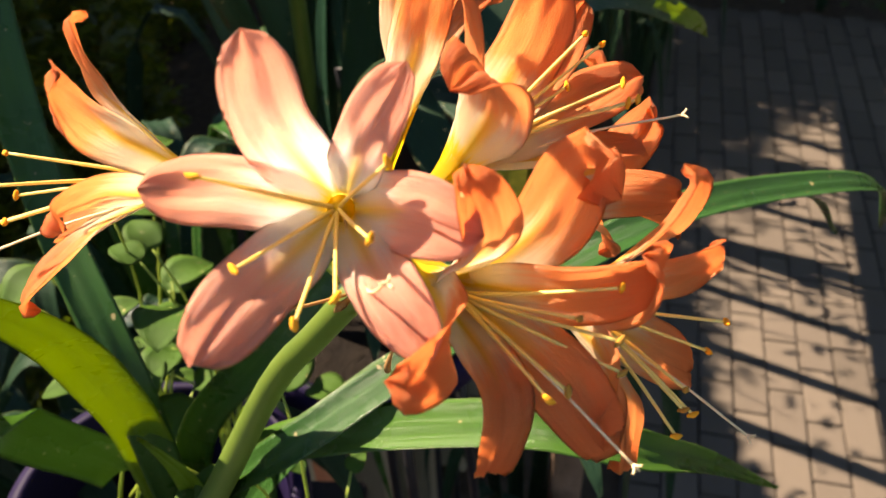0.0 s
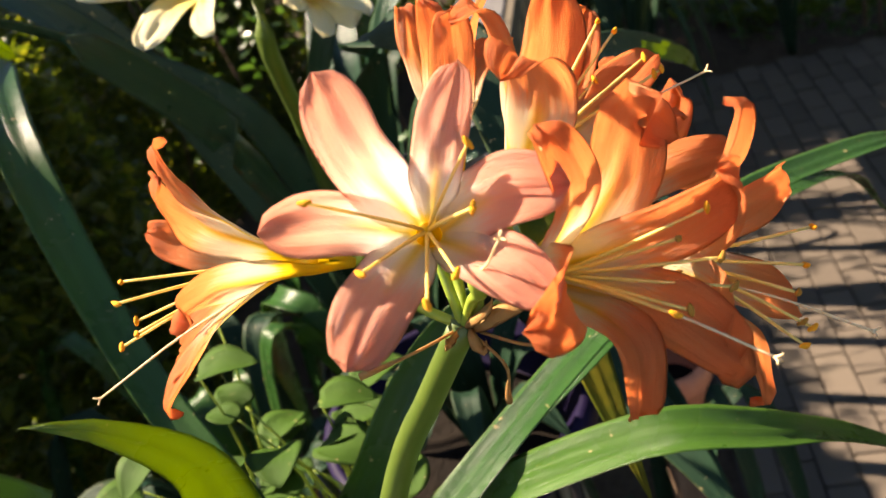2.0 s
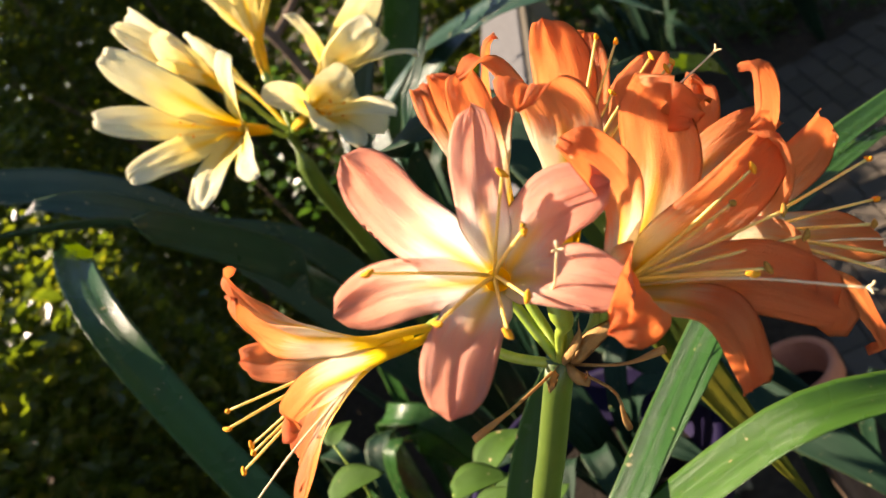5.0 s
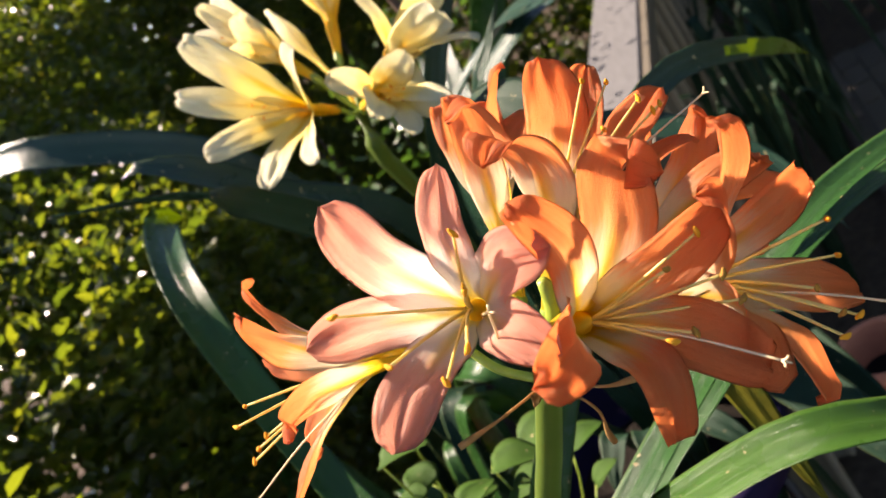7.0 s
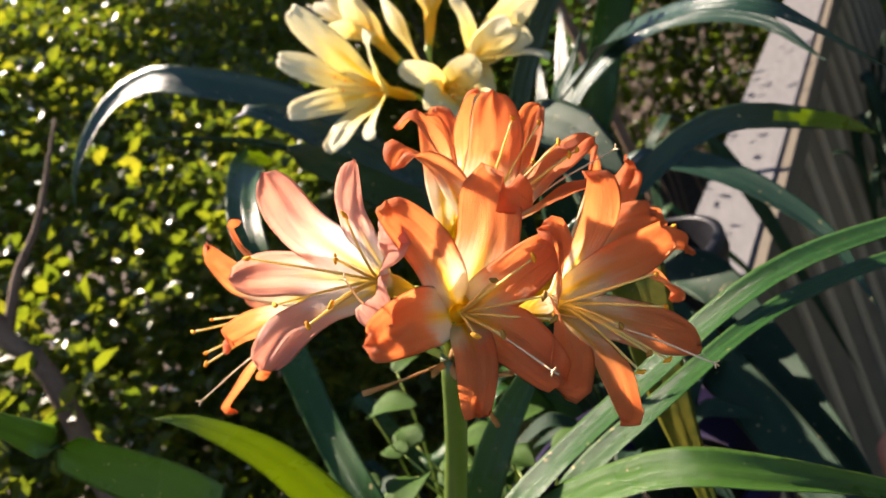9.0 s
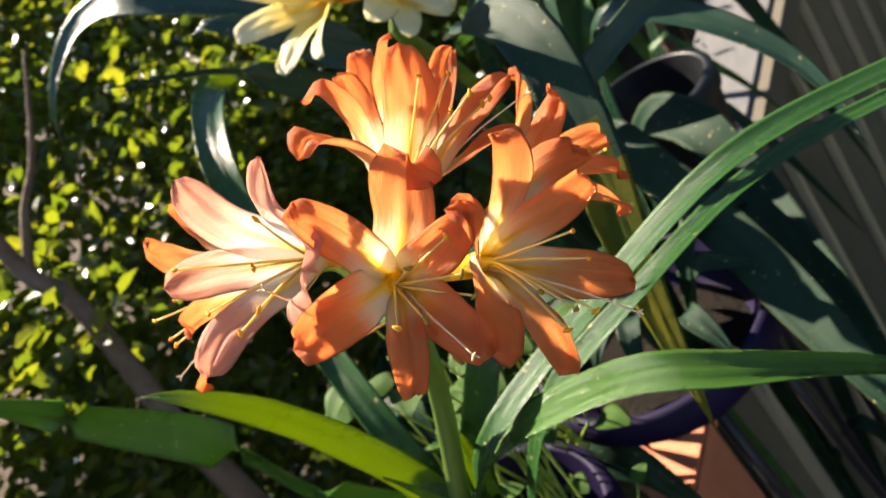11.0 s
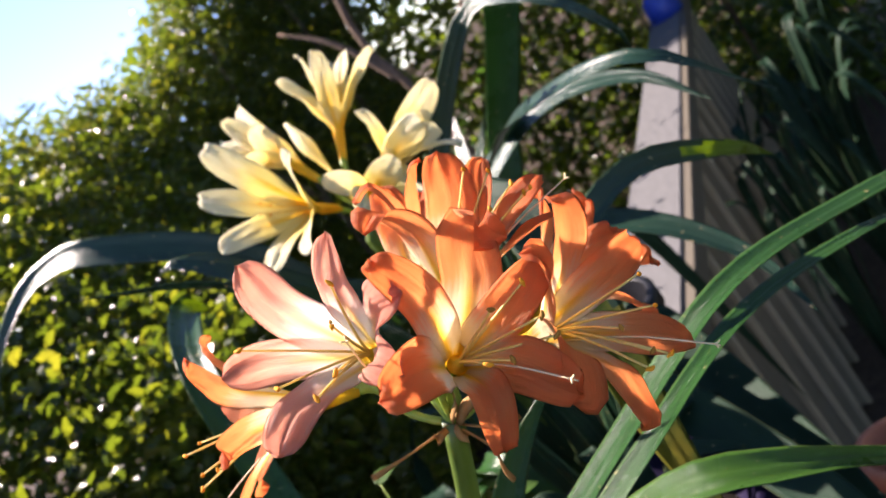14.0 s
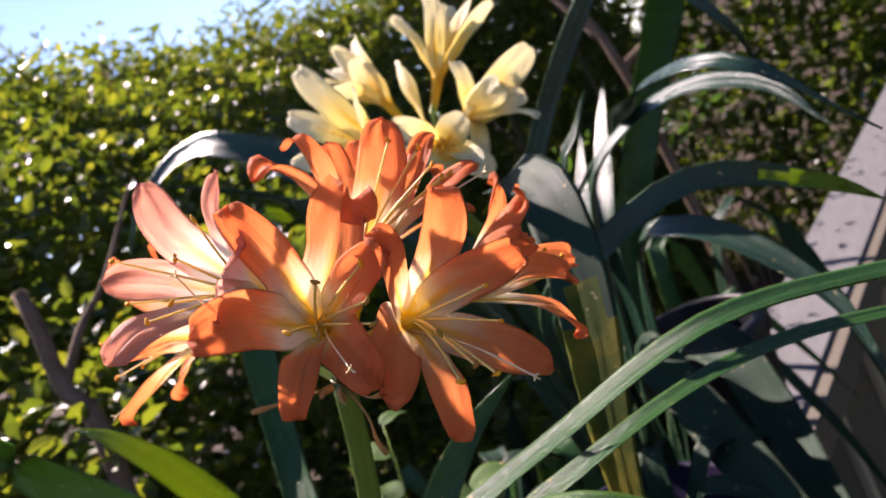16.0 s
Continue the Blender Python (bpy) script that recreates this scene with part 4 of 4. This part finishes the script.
# ---- pots ----
def pot(name, centre, r, h, mat, label, taper=0.75, rim=0.012, fill=True):
    c = Vector(centre)
    ob = thing(name, c - Vector((0, 0, h)), label, "pot", "plant pots")
    part("body", lathe("body", c, [(0.0, -h + 0.01), (r * taper - 0.004, -h + 0.01), (r - 0.005, -0.004), (r - 0.004, 0.0), (r, 0.0), (r + rim * 0.6, -0.003), (r + rim * 0.6, -0.028), (r + 0.001, -0.034), (r * taper, -h), (0.0, -h)], 48), mat, ob)
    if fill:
        part("shaded_potting_soil", lathe("shaded_potting_soil", c, [(r * 0.90, -0.02 - 0.35 * h), (r * 0.6, -0.012 - 0.35 * h), (r * 0.25, -0.016 - 0.35 * h), (0.0, -0.012 - 0.35 * h)], 40), SHADED_POT_SOIL, ob)
    return ob


pot("plant_pot", (-0.215, 0.355, 0.38), 0.105, 0.23, PURPLE, "dark purple plastic pot that holds the orange lily")
bowl = pot("bowl_planter", (-0.082, 0.573, 0.383), 0.122, 0.085, PURPLE, "wide shallow purple plastic bowl planter with soil coloured dark as shade", 0.62, 0.010, True)
stand = thing("bowl_stand", (-0.03, 0.60, FLOOR), "thin black metal stand under the purple bowl", "stand")
for g in (0.4, 2.5, 4.6):
    foot = Vector((-0.02 + 0.10 * math.cos(g), 0.62 + 0.10 * math.sin(g), FLOOR - 0.02))
    head = Vector((-0.05 + 0.05 * math.cos(g), 0.58 + 0.05 * math.sin(g), 0.289))
    part("leg", rod("leg", spline([foot, foot.lerp(head, 0.5) + Vector((0.01, 0, 0)), head], 10), lambda v: 0.006, 8), BLACKPOT, stand)
pot("plant_pot", (-0.075, 0.97, 0.41), 0.090, 0.25, BLACKPOT, "black plastic pot under the yellow lily")
rack = thing("plant_stand", (-0.09, 0.97, FLOOR), "black metal plant stand with three thin legs", "stand")
ring = [Vector((-0.09 + 0.074 * math.cos(g), 0.97 + 0.074 * math.sin(g), 0.152)) for g in (k * math.pi / 12 for k in range(25))]
part("ring", rod("ring", ring, lambda v: 0.006, 8), BLACKPOT, rack)
for g in (0.9, 3.0, 5.1):
    d = Vector((math.cos(g), math.sin(g), 0))
    top = Vector((-0.09, 0.97, 0.152)) + d * 0.072
    part("leg", rod("leg", spline([top, top - Vector((0, 0, 0.4)) + d * 0.008, Vector((-0.09, 0.97, FLOOR - 0.02)) + d * 0.10], 12), lambda v: 0.006, 8), BLACKPOT, rack)
pot("plant_pot", (0.162, 0.84, 0.115), 0.050, 0.09, TERRA, "small round terracotta pot on a tall post")
block = thing("pot_stand", (0.162, 0.84, FLOOR), "dark timber post under the terracotta pot", "stand")
part("post", box_mesh("post", (0.137, 0.815, FLOOR - 0.01), (0.05, 0, 0), (0, 0.05, 0), (0, 0, 1.456), 0.004), BARK, block)
bench = thing("plant_bench", (-0.22, 0.38, FLOOR), "low dark slatted bench under the lily pot", "bench")
for i in range(3):
    part("plank", box_mesh("plank", (-0.36 + 0.090 * i, 0.22, 0.125), (0.082, 0, 0), (0, 0.30, 0), (0, 0, 0.022), 0.003), BLACKPOT, bench)
for x, y in ((-0.345, 0.235), (-0.345, 0.335), (-0.145, 0.235), (-0.145, 0.470)):
    part("leg", box_mesh("leg", (x, y, FLOOR - 0.01), (0.030, 0, 0), (0, 0.030, 0), (0, 0, 1.552), 0.003), BLACKPOT, bench)


# ---- foliage masses ----
def leaf_cloud(name, centres, sizes, seed, droop=0.4, slim=0.42, facing=(-0.45, 0.22, 0.55)):
    """Many small folded leaves as one mesh: each has two halves bent along the midrib."""
    rng = np.random.default_rng(seed)
    n = len(centres)
    d = rng.normal(size=(n, 3))
    d[:, 2] = d[:, 2] * 0.5 + 0.25
    d /= np.linalg.norm(d, axis=1)[:, None]
    up = rng.normal(size=(n, 3)) * 0.75 + np.array(facing)
    s = np.cross(d, up)
    s /= np.linalg.norm(s, axis=1)[:, None] + 1e-9
    nn = np.cross(s, d)
    L = sizes[:, None]
    base, c = centres, centres
    q1 = c + d * L * 0.30 + s * L * slim * 0.5 + nn * L * 0.06
    q2 = c + d * L * 0.30 - s * L * slim * 0.5 + nn * L * 0.06
    q3 = c + d * L * 0.66 + s * L * slim * 0.44 + nn * L * 0.02
    q4 = c + d * L * 0.66 - s * L * slim * 0.44 + nn * L * 0.02
    m1 = c + d * L * 0.34
    m2 = c + d * L * 0.68 - nn * L * 0.05
    tip = c + d * L - nn * L * 0.14 * (1 + droop)
    v = np.stack([base, q1, q2, m1, q3, q4, m2, tip], axis=1).reshape(-1, 3)
    f = []
    for i in range(n):
        k = 8 * i
        f += [(k, k + 3, k + 1), (k, k + 2, k + 3), (k + 1, k + 3, k + 6, k + 4), (k + 3, k + 2, k + 5, k + 6), (k + 4, k + 6, k + 7), (k + 6, k + 5, k + 7)]
    me = bpy.data.meshes.new(name)
    me.from_pydata(v.tolist(), [], f)
    me.update()
    return me


def shrub(name, lumps, count, size, seed, mat, label, slim=0.42, twigs=40, base_z=FLOOR):
    """A bush: leaves on the shells of overlapping lumps (x, y, z, rx, ry, rz), with branches inside."""
    rng = np.random.default_rng(seed)
    lumps = np.array(lumps, float)
    wts = (lumps[:, 3] * lumps[:, 5])
    idx = rng.choice(len(lumps), size=count, p=wts / wts.sum())
    dirs = rng.normal(size=(count, 3))
    dirs /= np.linalg.norm(dirs, axis=1)[:, None]
    rad = rng.uniform(0.55, 1.06, size=count) ** 0.6
    cl = lumps[idx, :3] + dirs * lumps[idx, 3:] * rad[:, None]
    cl += rng.normal(size=(count, 3)) * size * 0.8
    cl = cl[cl[:, 2] > base_z + 0.02]
    sizes = size * rng.uniform(0.6, 1.35, size=len(cl))
    root = lumps[:, :3].mean(axis=0)
    ob = thing(name, (root[0], root[1], base_z), label, "shrub")
    part("foliage", leaf_cloud("foliage", cl, sizes, seed, slim=slim), mat, ob)["kind"] = "stuff"
    for k in range(twigs):
        a = lumps[rng.integers(len(lumps))]
        foot = Vector((a[0] + rng.normal() * 0.12, a[1] + rng.normal() * 0.12, base_z - 0.02))
        dv = rng.normal(size=3)
        dv /= np.linalg.norm(dv)
        end = Vector(a[:3] + dv * a[3:] * 0.95)
        mid = foot.lerp(end, 0.5) + Vector(rng.normal(size=3) * 0.08)
        part("branch", rod("branch", spline([foot, mid, end], 9), lambda v: 0.011 * (1 - 0.85 * v), 6), BARK, ob)
    return ob


def hedge_wall(name, line, depth, count, size, seed, mat, label, slim=0.45, shoots=0, slope=0.30, reach=0.20):
    """A dense hedge along a line of (x, y, top): leaves crowd its lumpy front and top, over a dark twiggy inside."""
    rng = np.random.default_rng(seed)
    pts = [Vector((x, y, z)) for x, y, z in line]
    fine = spline(pts, 60)
    ob = thing(name, (pts[0].x, pts[0].y, FLOOR), label, "hedge")
    # the leaves
    k = rng.uniform(0, 58.99, size=count)
    a = rng.uniform(0, 1.04, size=count)
    cen = np.zeros((count, 3))
    fa = np.array([tuple(p) for p in fine])
    i0 = k.astype(int)
    f = (k - i0)[:, None]
    base = fa[i0] * (1 - f) + fa[i0 + 1] * f
    tg = fa[np.minimum(i0 + 1, 59)] - fa[np.maximum(i0 - 1, 0)]
    tg[:, 2] = 0
    tg /= np.linalg.norm(tg, axis=1)[:, None]
    out = np.stack([tg[:, 1], -tg[:, 0], 0 * tg[:, 0]], axis=1)
    z = FLOOR + (base[:, 2] - FLOOR) * a
    bul = np.minimum(slope * np.clip(1.35 - 0.025 * k, 0.62, 1) * (1 - a), reach * np.clip(2.0 - 3.0 * k / 59, 0.06, 1))
    lump = np.array([noise.noise(Vector((b[0] * 3, b[1] * 3, zz * 3))) for b, zz in zip(base, z)])
    lump2 = np.array([noise.noise(Vector((b[0] * 9, b[1] * 9, zz * 9 + 5))) for b, zz in zip(base, z)])
    off = bul + 0.12 * lump + 0.07 * lump2 - np.abs(rng.normal(size=count)) * 0.17 + 0.04
    top = a > 0.93
    off[top] -= rng.uniform(0, depth * 0.9, size=top.sum())
    z[top] += lump2[top] * 0.10 + rng.uniform(-0.08, 0.05, size=top.sum())
    cen[:, :2] = base[:, :2]
    cen[:, 2] = z
    cen += out * off[:, None]
    sizes = size * rng.uniform(0.6, 1.35, size=count)
    part("foliage", leaf_cloud("foliage", cen, sizes, seed, slim=slim), mat, ob)["kind"] = "stuff"
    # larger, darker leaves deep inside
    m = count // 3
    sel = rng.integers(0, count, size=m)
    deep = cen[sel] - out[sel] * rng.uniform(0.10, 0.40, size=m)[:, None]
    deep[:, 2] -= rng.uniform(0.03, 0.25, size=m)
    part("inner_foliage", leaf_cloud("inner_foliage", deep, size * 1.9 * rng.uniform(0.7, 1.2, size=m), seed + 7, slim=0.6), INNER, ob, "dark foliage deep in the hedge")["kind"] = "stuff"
    # woody branches that show between the leaves
    for s in range(14):
        q = int(rng.integers(2, 57))
        tgt = fine[q]
        foot = Vector((tgt.x, tgt.y, FLOOR)) + Vector((rng.normal() * 0.05, rng.normal() * 0.05, 0))
        o = Vector(out[0])
        mid = foot + o * 0.06 + Vector((rng.normal() * 0.15, rng.normal() * 0.15, (tgt.z - FLOOR) * 0.5))
        end = tgt + Vector((rng.normal() * 0.2, rng.normal() * 0.2, -0.15))
        part("branch", rod("branch", spline([foot, mid, end], 12), lambda v: 0.013 * (1 - 0.75 * v), 7), BARK, ob)
    # long shoots above the top, each with its own leaves
    for s in range(shoots):
        q = int(rng.integers(0, 59))
        foot = fine[q] - Vector(out[0]) * 0.1 + Vector((rng.normal() * 0.05, rng.normal() * 0.05, -0.25))
        lean = Vector((rng.normal() * 0.10, rng.normal() * 0.08, rng.uniform(0.32, 0.50)))
        sp = spline([foot, foot + lean * 0.6 + Vector((0.01, 0, 0)), foot + lean], 12)
        sh = part("shoot", rod("shoot", sp, lambda v: 0.0030 * (1 - 0.8 * v), 5), BARK, ob)
        n = 18
        cc = np.array([tuple(sp[min(11, int(11 * (0.3 + 0.7 * g / n)))]) for g in range(n)]) + rng.normal(size=(n, 3)) * 0.006
        part("shoot_leaves", leaf_cloud("shoot_leaves", cc, size * 2.3 * rng.uniform(0.6, 1.2, size=n), seed + 50 + s, slim=0.22), mat, sh)["kind"] = "stuff"
    return ob


hedge_wall("hedge", [(-2.60, -0.40, 1.46), (-2.44, 0.90, 1.56), (-2.36, 2.12, 1.66), (-2.14, 3.45, 1.50), (-1.70, 4.85, 1.60), (-1.10, 6.20, 2.80)], 0.30, 150000, 0.041, 11, HEDGE, "dense sunlit hedge with small glossy yellow-green leaves", 0.50, 44, 4.6, 1.5)
hedge_wall("hedge", [(-1.75, 6.25, 3.2), (-0.90, 6.60, 3.4), (-0.10, 6.75, 3.6), (0.45, 6.9, 3.7), (0.80, 7.2, 3.7), (1.3, 7.5, 3.6), (2.2, 7.7, 3.5)], 0.35, 40000, 0.062, 12, HEDGE, "tall dense shrub behind the fence", 0.40, 0)
# the stretch along x = 3 is added out of view to cut sky light
hedge_wall("dark_hedge", [(0.95, 7.0, 2.8), (1.50, 6.0, 2.5), (2.0, 5.1, 2.3), (2.8, 4.3, 2.3), (3.1, 2.4, 2.6), (3.1, 0.2, 2.8), (3.0, -2.4, 2.8)], 0.6, 40000, 0.075, 13, SHADE_LEAF, "dark shaded shrubs beyond the fence, extended out of view to block sky", 0.26, 0, 0.10)

# flat, thin leaf lumps added in the sun's path to dapple the cap
shrub("shrub", [(-0.62, 2.15, 0.30, 0.20, 0.30, 0.11), (-0.52, 2.70, 0.36, 0.20, 0.35, 0.12), (-0.40, 3.30, 0.38, 0.22, 0.40, 0.12)], 170, 0.045, 61, SHADE_LEAF, "dark fine-leaved shrub beside the fence cap, added to dapple it", 0.42, 5)


# a bare fallen limb and a dead branch in front of the hedge
limb = thing("fallen_branch", (-1.05, 0.75, FLOOR), "bare brown forked branch leaning in front of the hedge", "branch")
part("limb", rod("limb", spline([(-1.009, 0.840, 0.846), (-0.997, 0.828, 0.783), (-0.979, 0.799, 0.682), (-0.934, 0.787, 0.618), (-0.891, 0.724, 0.470), (-0.836, 0.661, 0.346), (-0.804, 0.597, -0.132)], 24), lambda v: 0.012 + 0.016 * v, 9), BARK, limb)
part("twig", rod("twig", spline([(-0.975, 0.803, 0.682), (-0.960, 0.871, 0.750), (-0.932, 0.940, 0.804), (-0.879, 1.038, 0.926)], 18), lambda v: 0.009 * (1 - 0.7 * v), 8), BARK, limb)


trunk = thing("bare_trunk", (-0.25, 2.30, FLOOR), "bare brown leaning trunk behind the lilies", "branch")
part("stem", rod("stem", spline([(-0.25, 2.30, FLOOR - 0.02), (-0.30, 2.30, 0.30), (-0.33, 2.32, 0.70), (-0.39, 2.40, 0.90), (-0.37, 2.50, 1.16), (-0.36, 2.62, 1.55)], 26), lambda v: 0.022 * (1 - 0.6 * v), 10), BARK, trunk)
part("limb", rod("limb", spline([(-0.33, 2.32, 0.66), (-0.24, 2.36, 0.70), (-0.13, 2.41, 0.78), (-0.02, 2.44, 0.92)], 16), lambda v: 0.014 * (1 - 0.6 * v), 8), BARK, trunk)
part("limb", rod("limb", spline([(-0.35, 2.34, 0.76), (-0.46, 2.42, 0.95), (-0.60, 2.50, 1.08)], 14), lambda v: 0.014 * (1 - 0.7 * v), 8), BARK, trunk)


def weed_plant(at, seed, n, label, leaf=1.0, tall=1.0):
    rng = random.Random(seed)
    ob = thing("weed", at, label, "plant", "weeds in the pot")
    at = Vector(at)
    for k in range(n):
        g, r = rng.uniform(0, 6.28), rng.uniform(0.02, 0.075)
        top = at + Vector((r * math.cos(g), r * math.sin(g), rng.uniform(0.06, 0.20) * tall))
        part("stem", rod("stem", spline([at + Vector((rng.uniform(-0.02, 0.02), rng.uniform(-0.02, 0.02), 0)), at.lerp(top, 0.6) + Vector((0.01, 0, 0.02)), top], 8), lambda v: 0.0016 * (1 - 0.5 * v), 6), PEDICEL, ob)
        size = rng.uniform(0.009, 0.019) * leaf
        d = Vector((math.cos(g), math.sin(g), rng.uniform(-0.3, 0.3))).normalized()
        pts = spline([top, top + d * size * 0.9 + Vector((0, 0, size * 0.2)), top + d * size * 1.9], 9)
        me = blade("leaf", pts, lambda v: size * 0.85 * math.sin(math.pi * (0.06 + 0.94 * v) ** 0.72) ** 0.8, lambda i: d.cross(Vector((0.1, 0.1, 1))), 0.0005, lambda u, v, w: 0.25 * w * u * u, 6)
        part("leaf", me, WEED, ob)
    return ob


weed_plant((-0.17, 0.46, 0.34), 3, 12, "small round-leaved weed in the pot")
weed_plant((-0.10, 0.30, 0.34), 5, 9, "small round-leaved weed in the pot")
weed_plant((-0.24, 0.36, 0.34), 8, 6, "small round-leaved weed in the pot")
weed_plant((-0.160, 0.395, 0.35), 9, 12, "leafy weed with oval green leaves in the pot", 1.3, 1.4)
weed_plant((-0.235, 0.420, 0.35), 10, 9, "leafy weed with oval green leaves in the pot", 1.2, 1.3)

# ---- paving ----
pw, pl, gap = 0.115, 0.230, 0.005
pd = Vector((0.17, 0.985, 0)).normalized()
pn = Vector((pd.y, -pd.x, 0))
PO = Vector((0.34, 0.85, FLOOR))
pavement = part("pavement", box_mesh("pavement", PO - pd * 0.01 - pn * 0.01 - Vector((0, 0, 0.05)), pn * (17 * pw + 0.02), pd * (17.5 * pl + 0.02), (0, 0, 0.046), 0), MORTAR)
tagged(pavement, "clay brick paving with sandy joints beside the fence", "paving", kind="structure")
pm = bpy.data.meshes.new("paver")
pbm = box_mesh("paver", (0, 0, 0), pn * (pw - gap), pd * (pl - gap), (0, 0, 0.03), 0.0035)
pbm.to_mesh(pm)
pbm.free()
pm.materials.append(PAVER)
rng = random.Random(4)
for i in range(17):
    for j in range(17):
        ob = part("paver", pm, None, pavement)
        ob.location = PO + Vector((0, 0, rng.uniform(-0.002, 0.002) - 0.008)) + pn * (pw * i) + pd * (pl * (j + (0.5 if i % 2 else 0)))
        ob.rotation_euler = (rng.uniform(-0.006, 0.006), rng.uniform(-0.006, 0.006), rng.uniform(-0.008, 0.008))
